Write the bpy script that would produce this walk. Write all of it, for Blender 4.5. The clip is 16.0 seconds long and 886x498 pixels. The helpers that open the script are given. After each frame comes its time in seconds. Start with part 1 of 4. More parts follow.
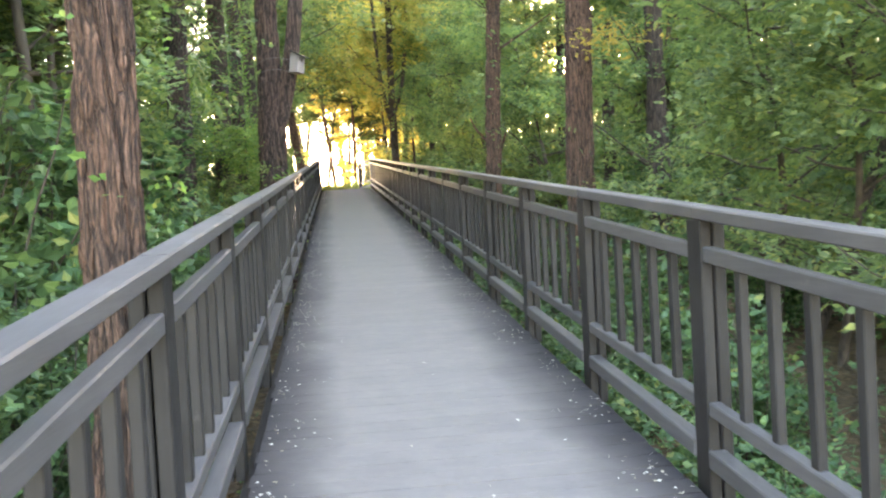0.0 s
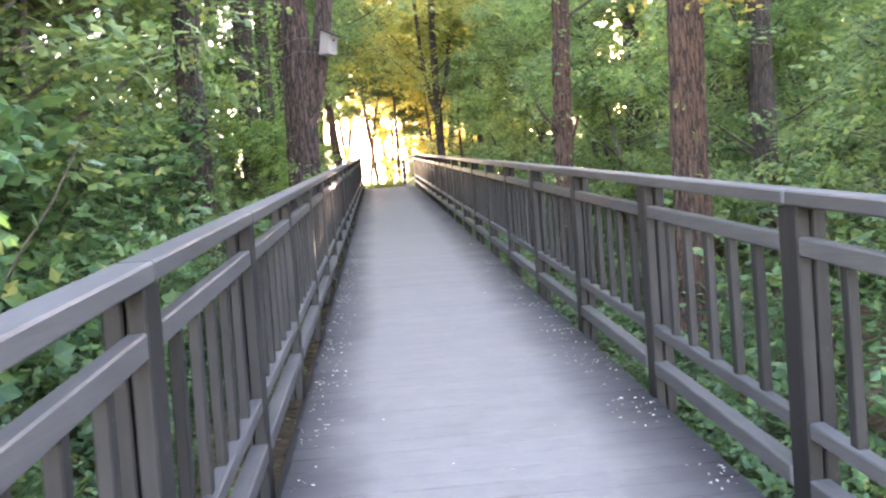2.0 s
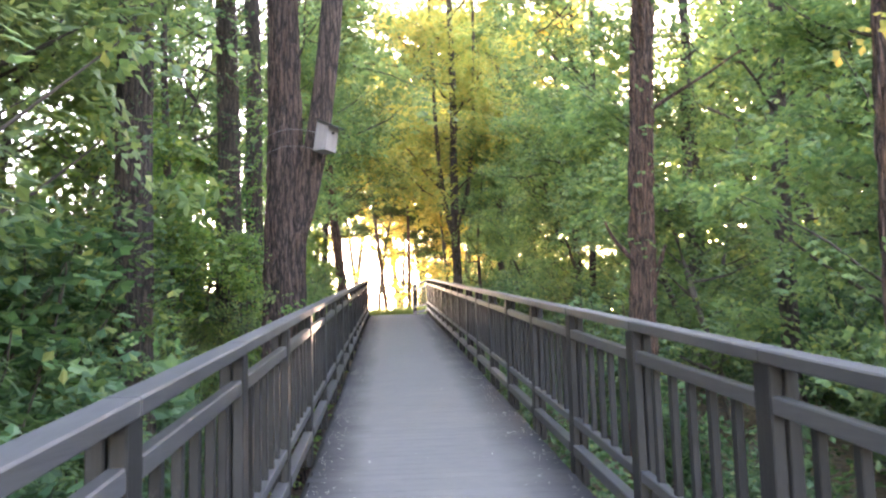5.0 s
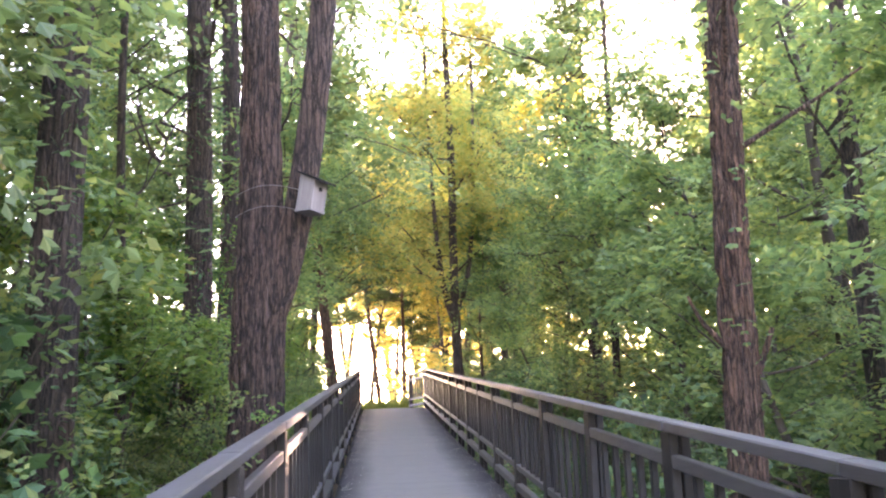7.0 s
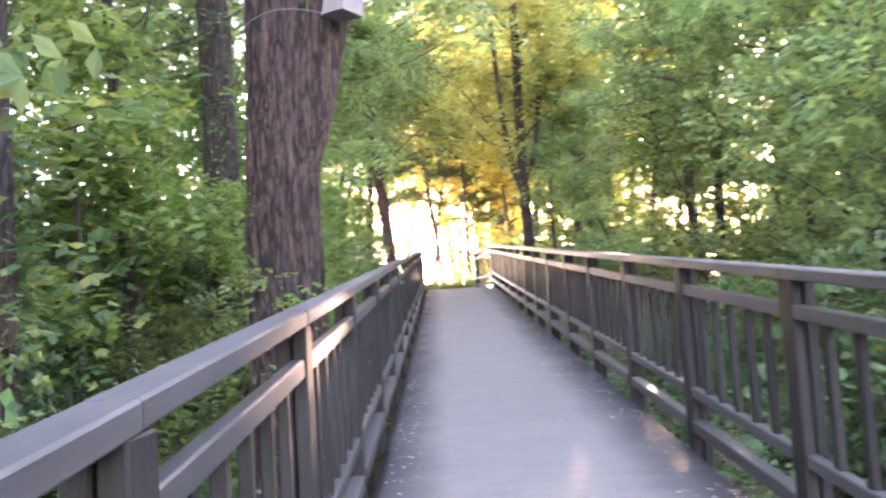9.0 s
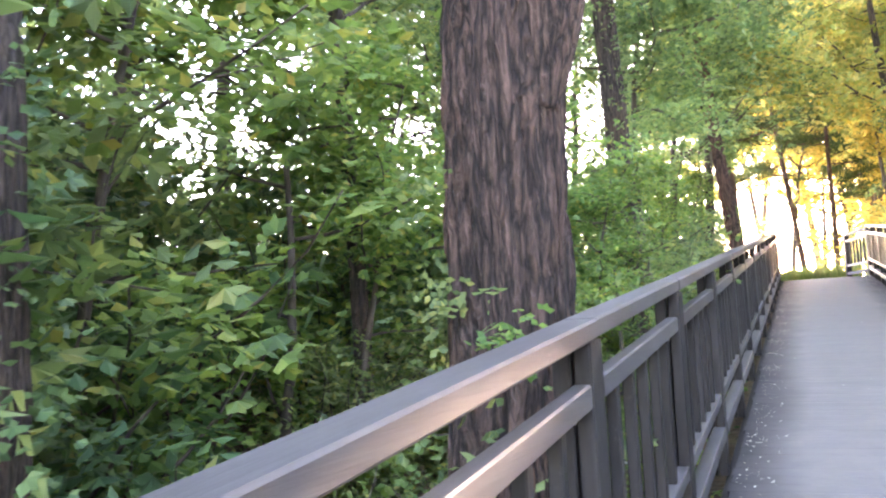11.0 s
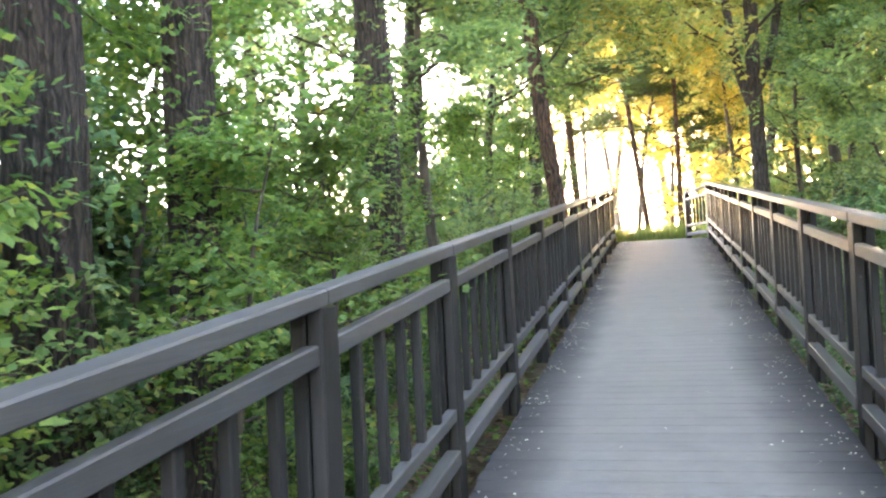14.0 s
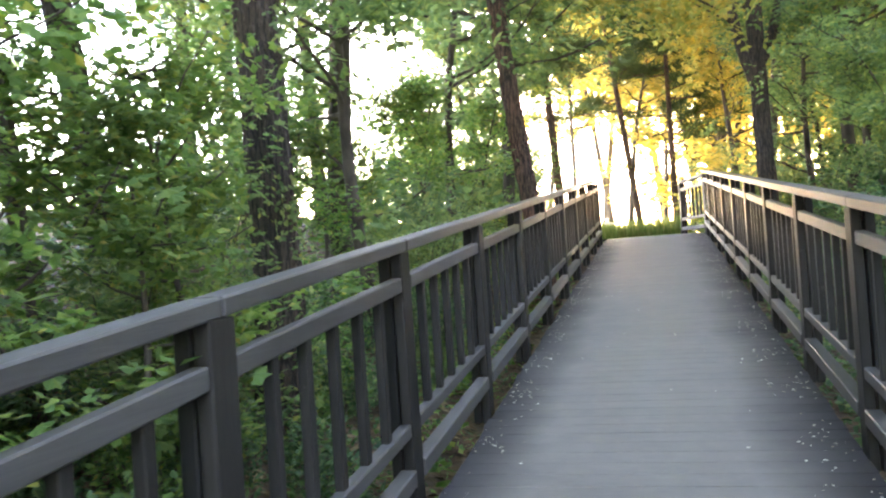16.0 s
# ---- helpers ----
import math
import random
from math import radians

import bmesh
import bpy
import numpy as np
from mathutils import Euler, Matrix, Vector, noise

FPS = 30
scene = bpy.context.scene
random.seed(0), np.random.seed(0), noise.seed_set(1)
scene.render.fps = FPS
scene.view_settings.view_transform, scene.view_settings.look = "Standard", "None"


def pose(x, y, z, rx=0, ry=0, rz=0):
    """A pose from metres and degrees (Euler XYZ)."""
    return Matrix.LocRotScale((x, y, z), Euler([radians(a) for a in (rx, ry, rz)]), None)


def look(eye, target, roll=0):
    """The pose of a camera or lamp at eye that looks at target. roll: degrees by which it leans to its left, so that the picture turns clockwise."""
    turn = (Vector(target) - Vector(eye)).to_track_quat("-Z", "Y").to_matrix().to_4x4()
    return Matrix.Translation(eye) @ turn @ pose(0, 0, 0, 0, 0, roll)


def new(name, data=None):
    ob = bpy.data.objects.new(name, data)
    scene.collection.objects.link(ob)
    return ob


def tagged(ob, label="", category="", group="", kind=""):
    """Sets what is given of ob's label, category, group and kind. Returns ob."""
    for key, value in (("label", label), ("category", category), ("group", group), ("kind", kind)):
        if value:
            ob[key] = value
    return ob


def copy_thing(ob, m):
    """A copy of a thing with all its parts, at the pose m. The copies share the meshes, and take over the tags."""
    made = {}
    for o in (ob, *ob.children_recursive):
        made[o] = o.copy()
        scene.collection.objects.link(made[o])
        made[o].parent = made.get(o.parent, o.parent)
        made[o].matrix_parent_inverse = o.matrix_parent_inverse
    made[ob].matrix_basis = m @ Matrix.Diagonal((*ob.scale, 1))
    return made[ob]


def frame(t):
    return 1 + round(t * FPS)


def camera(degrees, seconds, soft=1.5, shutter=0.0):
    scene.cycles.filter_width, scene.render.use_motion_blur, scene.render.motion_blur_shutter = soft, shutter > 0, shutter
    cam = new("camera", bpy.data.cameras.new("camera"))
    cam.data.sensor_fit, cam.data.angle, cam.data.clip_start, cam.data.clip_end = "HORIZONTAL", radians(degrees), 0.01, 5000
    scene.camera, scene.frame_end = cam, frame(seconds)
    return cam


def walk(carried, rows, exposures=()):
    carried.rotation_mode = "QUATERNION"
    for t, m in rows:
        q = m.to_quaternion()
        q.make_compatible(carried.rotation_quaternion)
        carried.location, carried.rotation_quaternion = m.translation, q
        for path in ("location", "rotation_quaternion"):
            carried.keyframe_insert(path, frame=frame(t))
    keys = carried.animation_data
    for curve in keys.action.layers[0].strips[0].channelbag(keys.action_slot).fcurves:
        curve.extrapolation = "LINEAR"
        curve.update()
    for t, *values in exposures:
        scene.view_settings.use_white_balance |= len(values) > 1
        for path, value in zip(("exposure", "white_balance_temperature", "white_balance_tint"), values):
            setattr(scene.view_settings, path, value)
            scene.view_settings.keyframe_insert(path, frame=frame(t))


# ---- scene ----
cam = camera(54.3, 16.0, soft=2.2, shutter=0.25)
PATH = [
    (0, (-0.104, 0.246, 1.348), (0.137, 2.231, 1.307), -3.0),
    (0.5, (-0.041, 0.755, 1.386), (0.127, 2.748, 1.35), -2.6),
    (1, (-0.077, 1.255, 1.414), (0.047, 3.251, 1.371), -2.8),
    (1.5, (-0.073, 1.757, 1.437), (0.058, 3.752, 1.385), -3.1),
    (2, (-0.048, 2.28, 1.499), (0.089, 4.275, 1.453), -4.2),
    (2.5, (-0.028, 2.778, 1.582), (0.13, 4.772, 1.575), -4.1),
    (3, (0.034, 3.278, 1.679), (0.209, 5.264, 1.833), -3.8),
    (3.5, (-0.012, 3.803, 1.71), (0.161, 5.789, 1.876), -2.7),
    (4, (0.036, 4.296, 1.728), (0.193, 6.282, 1.903), -2.7),
    (4.5, (0.03, 4.779, 1.786), (0.167, 6.766, 1.975), -2.0),
    (5, (0.025, 5.277, 1.863), (0.154, 7.259, 2.101), -1.6),
    (5.2, (0.031, 5.487, 1.898), (0.16, 7.455, 2.232), -1.2),
    (7.3, (-0.072, 7.472, 2.095), (0.084, 9.418, 2.531), -2.2),
    (7.5, (-0.074, 7.66, 2.076), (0.08, 9.615, 2.472), -2.3),
    (8, (-0.062, 8.156, 2.13), (0.093, 10.124, 2.447), -3.1),
    (8.5, (-0.143, 8.685, 2.17), (0.014, 10.665, 2.403), -3.3),
    (8.6, (-0.14, 8.78, 2.169), (0.016, 10.764, 2.368), -3.2),
    (9, (-0.13, 9.267, 2.158), (-0.122, 11.26, 2.331), -3.7),
    (9.2, (-0.135, 9.506, 2.196), (-0.312, 11.489, 2.383), -3.6),
    (11.3, (-0.069, 11.815, 2.433), (-0.835, 13.653, 2.617), -2.9),
    (11.5, (-0.034, 11.992, 2.482), (-0.773, 13.841, 2.665), -2.7),
    (12, (-0.005, 12.446, 2.512), (-0.649, 14.332, 2.681), -2.7),
    (12.5, (0.103, 12.91, 2.529), (-0.44, 14.827, 2.7), -3.2),
    (13, (0.18, 13.442, 2.572), (-0.239, 15.395, 2.665), -3.4),
    (13.5, (0.275, 13.905, 2.645), (-0.11, 15.867, 2.697), -3.2),
    (14, (0.377, 14.427, 2.725), (-0.119, 16.363, 2.772), -2.9),
    (14.5, (0.404, 14.905, 2.78), (-0.106, 16.839, 2.813), -2.9),
    (15, (0.486, 15.424, 2.817), (-0.028, 17.357, 2.849), -3.0),
    (15.5, (0.437, 15.955, 2.851), (-0.062, 17.891, 2.88), -3.5),
    (16, (0.451, 16.455, 2.885), (-0.038, 18.393, 2.915), -3.8),
]
walk(cam, [(t, look(eye, target, roll)) for t, eye, target, roll in PATH],
     exposures=[(0.0, 5.15, 8500, 26), (1.5, 5.4, 7700, 35), (2.6, 5.5, 7700, 36), (3.0, 4.95, 7600, 33), (5.0, 5.2, 7500, 35), (7.5, 5.2, 7300, 47), (8.0, 5.35, 7100, 48), (8.5, 5.5, 7200, 48), (9.0, 5.75, 7400, 47), (11.5, 5.9, 7400, 38), (13.0, 5.7, 7600, 31), (14.5, 5.75, 7700, 29), (15.2, 5.7, 7700, 29), (16.0, 5.35, 7700, 28)])

# ---- light ----
world = bpy.data.worlds.new("sky")
scene.world = world
world.use_nodes = True
SUN_ELEV, SUN_AZ = 10.0, 15.0        # degrees; azimuth from +y, positive towards +x
wn = world.node_tree.nodes
sky = wn.new("ShaderNodeTexSky")
sky.sky_type, sky.sun_disc = "NISHITA", False
sky.sun_elevation, sky.sun_rotation = radians(SUN_ELEV), radians(SUN_AZ)
sky.dust_density, sky.air_density, sky.ozone_density = 1.0, 1.0, 1.5
wn["Background"].inputs["Strength"].default_value = 0.15
world.node_tree.links.new(sky.outputs[0], wn["Background"].inputs[0])
sun = new("sun", bpy.data.lights.new("sun", "SUN"))
sun.data.energy, sun.data.angle, sun.data.color = 2.4, radians(0.6), (1.0, 0.84, 0.6)
_d = Vector((math.sin(radians(SUN_AZ)) * math.cos(radians(SUN_ELEV)), math.cos(radians(SUN_AZ)) * math.cos(radians(SUN_ELEV)), math.sin(radians(SUN_ELEV))))
sun.matrix_world = look(_d * 60, (0, 0, 0))

rng = np.random.default_rng(7)
rnd = random.Random(5)


# ---- materials ----
def material(name):
    m = bpy.data.materials.new(name)
    m.use_nodes = True
    n = m.node_tree.nodes
    return m, n, m.node_tree.links, n["Principled BSDF"]


def node(n, kind, **values):
    k = n.new("ShaderNode" + kind)
    for key, v in values.items():
        k.inputs[key].default_value = v
    return k


def ramp(n, stops):
    r = n.new("ShaderNodeValToRGB")
    e = r.color_ramp.elements
    while len(e) < len(stops):
        e.new(0.5)
    for k, (p, c) in zip(e, stops):
        k.position, k.color = p, (*c, 1)
    return r


def mix(n, li, fac, a, b, blend="MIX"):
    k = n.new("ShaderNodeMix")
    k.data_type, k.blend_type = "RGBA", blend
    for sock, v in ((k.inputs[0], fac), (k.inputs[6], a), (k.inputs[7], b)):
        if isinstance(v, (int, float)):
            sock.default_value = v
        elif isinstance(v, tuple):
            sock.default_value = (*v, 1)
        else:
            li.new(v, sock)
    return k.outputs[2]


def scaled(n, li, scale, source="Object"):
    tc = n.new("ShaderNodeTexCoord")
    mp = n.new("ShaderNodeMapping")
    mp.inputs["Scale"].default_value = scale
    li.new(tc.outputs[source], mp.inputs[0])
    return mp.outputs[0]


def bump(n, li, bsdf, height, strength, dist=0.01):
    b = node(n, "Bump", Strength=strength, Distance=dist)
    li.new(height, b.inputs["Height"])
    li.new(b.outputs[0], bsdf.inputs["Normal"])


def painted_wood(name, dark, light, grain_axis, rough=0.55, worn=(0.12, 0.11, 0.1), gloss=0.3):
    m, n, li, b = material(name)
    s = [70, 70, 70]
    s[grain_axis] = 3
    grain = node(n, "TexNoise", Scale=1.0, Detail=5, Roughness=0.6)
    li.new(scaled(n, li, s), grain.inputs["Vector"])
    geo = n.new("ShaderNodeNewGeometry")
    blot = node(n, "TexNoise", Scale=1.7, Detail=4, Roughness=0.65)
    li.new(geo.outputs["Position"], blot.inputs["Vector"])
    info = n.new("ShaderNodeObjectInfo")
    r = ramp(n, [(0.25, dark), (0.75, light)])
    mth = n.new("ShaderNodeMath")
    mth.operation = "MULTIPLY_ADD"
    li.new(info.outputs["Random"], mth.inputs[0])
    mth.inputs[1].default_value = 0.3
    li.new(blot.outputs[0], mth.inputs[2])
    sub = n.new("ShaderNodeMath")
    sub.operation = "SUBTRACT"
    li.new(mth.outputs[0], sub.inputs[0])
    sub.inputs[1].default_value = 0.15
    li.new(sub.outputs[0], r.inputs[0])
    fine = ramp(n, [(0.3, (0.72, 0.72, 0.72)), (0.7, (1.1, 1.1, 1.1))])
    li.new(grain.outputs[0], fine.inputs[0])
    col = mix(n, li, 0.7, r.outputs[0], fine.outputs[0], "MULTIPLY")
    wear = node(n, "TexNoise", Scale=9.0, Detail=6, Roughness=0.75)
    li.new(geo.outputs["Position"], wear.inputs["Vector"])
    wr = ramp(n, [(0.64, (0, 0, 0)), (0.72, (1, 1, 1))])
    li.new(wear.outputs[0], wr.inputs[0])
    wf = n.new("ShaderNodeMath")
    wf.operation = "MULTIPLY"
    li.new(wr.outputs[0], wf.inputs[0])
    wf.inputs[1].default_value = 0.35
    col = mix(n, li, wf.outputs[0], col, worn)
    li.new(col, b.inputs["Base Color"])
    b.inputs["Roughness"].default_value = rough
    b.inputs["Specular IOR Level"].default_value = gloss
    bump(n, li, b, grain.outputs[0], 0.35, 0.004)
    return m


def deck_wood():
    m, n, li, b = material("deck_board_wood")
    geo = n.new("ShaderNodeNewGeometry")
    sep = n.new("ShaderNodeSeparateXYZ")
    li.new(geo.outputs["Position"], sep.inputs[0])
    warp = node(n, "TexNoise", Scale=1.6, Detail=4, Roughness=0.6)
    li.new(geo.outputs["Position"], warp.inputs["Vector"])
    # trodden lane in the middle, sky sheen put into its tone; grimy margins
    off = n.new("ShaderNodeMath")
    off.operation = "MULTIPLY_ADD"
    li.new(warp.outputs[0], off.inputs[0])
    off.inputs[1].default_value = 0.34
    li.new(sep.outputs[0], off.inputs[2])
    lane = ramp(n, [(0.0, (0, 0, 0)), (0.1, (0.35, 0.35, 0.35)), (0.22, (1, 1, 1)), (0.74, (1, 1, 1)), (0.88, (0.35, 0.35, 0.35)), (0.99, (0, 0, 0))])
    rng_ = n.new("ShaderNodeMapRange")
    rng_.inputs["From Min"].default_value, rng_.inputs["From Max"].default_value = -0.345, 1.395
    li.new(off.outputs[0], rng_.inputs[0])
    li.new(rng_.outputs[0], lane.inputs[0])
    grain = node(n, "TexNoise", Scale=1.0, Detail=6, Roughness=0.65)
    li.new(scaled(n, li, (4, 90, 40)), grain.inputs["Vector"])
    info = n.new("ShaderNodeObjectInfo")
    tone = ramp(n, [(0.0, (0.184, 0.166, 0.154)), (0.5, (0.19, 0.171, 0.159)), (1.0, (0.196, 0.177, 0.164))])
    li.new(info.outputs["Random"], tone.inputs[0])
    dark = ramp(n, [(0.0, (0.034, 0.032, 0.035)), (1.0, (0.042, 0.04, 0.043))])
    li.new(info.outputs["Random"], dark.inputs[0])
    col = mix(n, li, lane.outputs[0], dark.outputs[0], tone.outputs[0])
    fine = ramp(n, [(0.3, (0.9, 0.9, 0.9)), (0.7, (1.06, 1.06, 1.06))])
    li.new(grain.outputs[0], fine.inputs[0])
    col = mix(n, li, 0.8, col, fine.outputs[0], "MULTIPLY")
    stain = node(n, "TexNoise", Scale=4.5, Detail=7, Roughness=0.75)
    li.new(geo.outputs["Position"], stain.inputs["Vector"])
    st = ramp(n, [(0.35, (0.78, 0.78, 0.8)), (0.6, (1.06, 1.06, 1.05))])
    li.new(stain.outputs[0], st.inputs[0])
    col = mix(n, li, 0.8, col, st.outputs[0], "MULTIPLY")
    li.new(col, b.inputs["Base Color"])
    rr = ramp(n, [(0.3, (0.55, 0.55, 0.55)), (0.7, (0.75, 0.75, 0.75))])
    li.new(stain.outputs[0], rr.inputs[0])
    li.new(rr.outputs[0], b.inputs["Roughness"])
    b.inputs["Specular IOR Level"].default_value = 0.12
    bump(n, li, b, grain.outputs[0], 0.3, 0.003)
    return m


def bark(name, deep, ridge, scale=1.0):
    """Bark with long interlaced furrows and flaky ridges."""
    m, n, li, b = material(name)

    def furrow(sx, sz, detail, width):
        t = node(n, "TexNoise", Scale=1.0, Detail=detail, Roughness=0.55, Distortion=0.6)
        li.new(scaled(n, li, (sx * scale, sx * scale, sz * scale)), t.inputs["Vector"])
        sub = n.new("ShaderNodeMath")
        sub.operation = "SUBTRACT"
        li.new(t.outputs[0], sub.inputs[0])
        sub.inputs[1].default_value = 0.5
        ab = n.new("ShaderNodeMath")
        ab.operation = "ABSOLUTE"
        li.new(sub.outputs[0], ab.inputs[0])
        mr = n.new("ShaderNodeMapRange")
        mr.interpolation_type = "SMOOTHSTEP"
        mr.inputs["From Max"].default_value = width
        li.new(ab.outputs[0], mr.inputs[0])
        return mr.outputs[0]

    def plates(sx, sz, width):
        v = n.new("ShaderNodeTexVoronoi")
        v.feature = "DISTANCE_TO_EDGE"
        v.inputs["Scale"].default_value = 1.0
        w = node(n, "TexNoise", Scale=5.0, Detail=4, Roughness=0.6)
        place = scaled(n, li, (sx * scale, sx * scale, sz * scale))
        li.new(scaled(n, li, (1, 1, 0.5)), w.inputs["Vector"])
        sc = n.new("ShaderNodeVectorMath")
        sc.operation = "MULTIPLY_ADD"
        sc.inputs[1].default_value = (1.6, 1.6, 1.0)
        li.new(w.outputs["Color"], sc.inputs[0])
        li.new(place, sc.inputs[2])
        li.new(sc.outputs[0], v.inputs["Vector"])
        mr = n.new("ShaderNodeMapRange")
        mr.interpolation_type = "SMOOTHSTEP"
        mr.inputs["From Max"].default_value = width
        li.new(v.outputs["Distance"], mr.inputs[0])
        return mr.outputs[0]

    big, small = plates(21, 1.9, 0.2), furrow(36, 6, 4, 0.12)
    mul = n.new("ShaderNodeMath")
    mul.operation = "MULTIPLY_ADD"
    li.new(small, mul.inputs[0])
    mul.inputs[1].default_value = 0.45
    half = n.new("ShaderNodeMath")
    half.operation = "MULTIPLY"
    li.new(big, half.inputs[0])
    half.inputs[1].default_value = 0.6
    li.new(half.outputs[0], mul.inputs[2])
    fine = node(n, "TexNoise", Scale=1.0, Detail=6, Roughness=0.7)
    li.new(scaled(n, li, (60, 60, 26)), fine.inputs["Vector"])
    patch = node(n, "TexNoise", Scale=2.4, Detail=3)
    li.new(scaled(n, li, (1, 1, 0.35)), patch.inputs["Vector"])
    # deep: darker inner bark, with the shade of the furrows put into it
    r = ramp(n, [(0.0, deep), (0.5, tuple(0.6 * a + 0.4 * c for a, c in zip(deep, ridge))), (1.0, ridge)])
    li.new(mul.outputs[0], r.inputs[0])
    f = ramp(n, [(0.3, (0.62, 0.62, 0.62)), (0.7, (1.3, 1.3, 1.3))])
    li.new(fine.outputs[0], f.inputs[0])
    col = mix(n, li, 0.85, r.outputs[0], f.outputs[0], "MULTIPLY")
    p = ramp(n, [(0.4, (0.88, 0.9, 0.93)), (0.62, (1.12, 1.02, 0.96))])
    li.new(patch.outputs[0], p.inputs[0])
    col = mix(n, li, 1.0, col, p.outputs[0], "MULTIPLY")
    li.new(col, b.inputs["Base Color"])
    b.inputs["Roughness"].default_value = 0.92
    add = n.new("ShaderNodeMath")
    add.operation = "MULTIPLY_ADD"
    li.new(fine.outputs[0], add.inputs[0])
    add.inputs[1].default_value = 0.4
    li.new(mul.outputs[0], add.inputs[2])
    bump(n, li, b, add.outputs[0], 1.0, 0.05)
    return m


def leaf(name, stops, glow=0.45, rough=0.5):
    """A leaf: a matt-glossy face and light that passes through."""
    m, n, li, b = material(name)
    geo = n.new("ShaderNodeNewGeometry")
    r = ramp(n, stops)
    li.new(geo.outputs["Random Per Island"], r.inputs[0])
    info = n.new("ShaderNodeObjectInfo")
    hue = n.new("ShaderNodeHueSaturation")
    mr = n.new("ShaderNodeMapRange")
    mr.inputs["To Min"].default_value, mr.inputs["To Max"].default_value = 0.485, 0.515
    li.new(info.outputs["Random"], mr.inputs[0])
    li.new(mr.outputs[0], hue.inputs["Hue"])
    patch = node(n, "TexNoise", Scale=0.7, Detail=2)
    li.new(geo.outputs["Position"], patch.inputs["Vector"])
    v = n.new("ShaderNodeMapRange")
    v.inputs["From Min"].default_value, v.inputs["From Max"].default_value = 0.3, 0.7
    v.inputs["To Min"].default_value, v.inputs["To Max"].default_value = 0.75, 1.3
    li.new(patch.outputs[0], v.inputs[0])
    li.new(v.outputs[0], hue.inputs["Value"])
    li.new(r.outputs[0], hue.inputs["Color"])
    li.new(hue.outputs[0], b.inputs["Base Color"])
    b.inputs["Roughness"].default_value = rough
    b.inputs["Specular IOR Level"].default_value = 0.22
    tr = n.new("ShaderNodeBsdfTranslucent")
    warm = mix(n, li, 1.0, hue.outputs[0], (1.38, 1.46, 1.0), "MULTIPLY")
    li.new(warm, tr.inputs[0])
    ms = n.new("ShaderNodeMixShader")
    ms.inputs[0].default_value = glow
    li.new(b.outputs[0], ms.inputs[1])
    li.new(tr.outputs[0], ms.inputs[2])
    li.new(ms.outputs[0], n["Material Output"].inputs[0])
    return m


def soil_material():
    m, n, li, b = material("leaf_litter_soil")
    geo = n.new("ShaderNodeNewGeometry")
    a = node(n, "TexNoise", Scale=0.9, Detail=6, Roughness=0.7)
    li.new(geo.outputs["Position"], a.inputs["Vector"])
    c = node(n, "TexVoronoi", Scale=16.0, Randomness=1.0)
    li.new(geo.outputs["Position"], c.inputs["Vector"])
    r = ramp(n, [(0.3, (0.04, 0.03, 0.02)), (0.55, (0.1, 0.07, 0.045)), (0.75, (0.06, 0.07, 0.03))])
    li.new(a.outputs[0], r.inputs[0])
    rr = ramp(n, [(0.0, (0.6, 0.55, 0.5)), (0.5, (1.2, 1.1, 0.95)), (1.0, (1.7, 1.5, 1.2))])
    li.new(c.outputs["Color"], rr.inputs[0])
    col = mix(n, li, 1.0, r.outputs[0], rr.outputs[0], "MULTIPLY")
    # dry grass on the open plateau beyond the bridge
    sep = n.new("ShaderNodeSeparateXYZ")
    li.new(geo.outputs["Position"], sep.inputs[0])
    mr = n.new("ShaderNodeMapRange")
    mr.inputs["From Min"].default_value, mr.inputs["From Max"].default_value = 34.5, 38.0
    li.new(sep.outputs[1], mr.inputs[0])
    col = mix(n, li, mr.outputs[0], col, (0.22, 0.21, 0.1))
    li.new(col, b.inputs["Base Color"])
    b.inputs["Roughness"].default_value = 0.95
    bump(n, li, b, c.outputs["Distance"], 0.8, 0.04)
    return m


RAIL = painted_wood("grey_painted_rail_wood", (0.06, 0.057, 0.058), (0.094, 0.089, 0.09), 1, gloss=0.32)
# same grey paint as the rails, darkened to hold the shade on upright faces
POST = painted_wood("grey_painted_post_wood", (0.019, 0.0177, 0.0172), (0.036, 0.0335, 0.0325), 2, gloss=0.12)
DECK = deck_wood()
# near black, so that the shade under the deck is put into the colour
BEAM = painted_wood("dark_beam_wood", (0.012, 0.011, 0.01), (0.026, 0.023, 0.021), 1, 0.8, (0.04, 0.036, 0.032))
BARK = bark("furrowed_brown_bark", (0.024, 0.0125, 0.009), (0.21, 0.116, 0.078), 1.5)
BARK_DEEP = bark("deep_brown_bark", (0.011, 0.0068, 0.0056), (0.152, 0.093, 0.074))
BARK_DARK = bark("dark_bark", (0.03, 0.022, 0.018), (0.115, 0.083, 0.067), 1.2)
BARK_PINE = bark("pine_bark", (0.05, 0.03, 0.022), (0.2, 0.12, 0.08), 1.4)
LEAF = leaf("locust_leaf", [(0.0, (0.09, 0.148, 0.075)), (0.45, (0.15, 0.215, 0.1)), (0.85, (0.215, 0.275, 0.115)), (1.0, (0.32, 0.31, 0.11))], 0.52)
LEAF_DARK = leaf("shrub_leaf", [(0.0, (0.04, 0.09, 0.045)), (0.5, (0.072, 0.142, 0.064)), (0.93, (0.12, 0.205, 0.08)), (1.0, (0.22, 0.23, 0.08))], 0.34, 0.42)
LEAF_LIGHT = leaf("bright_broad_leaf", [(0.0, (0.085, 0.165, 0.056)), (0.6, (0.145, 0.24, 0.074)), (0.93, (0.215, 0.29, 0.08)), (1.0, (0.36, 0.31, 0.085))], 0.52)
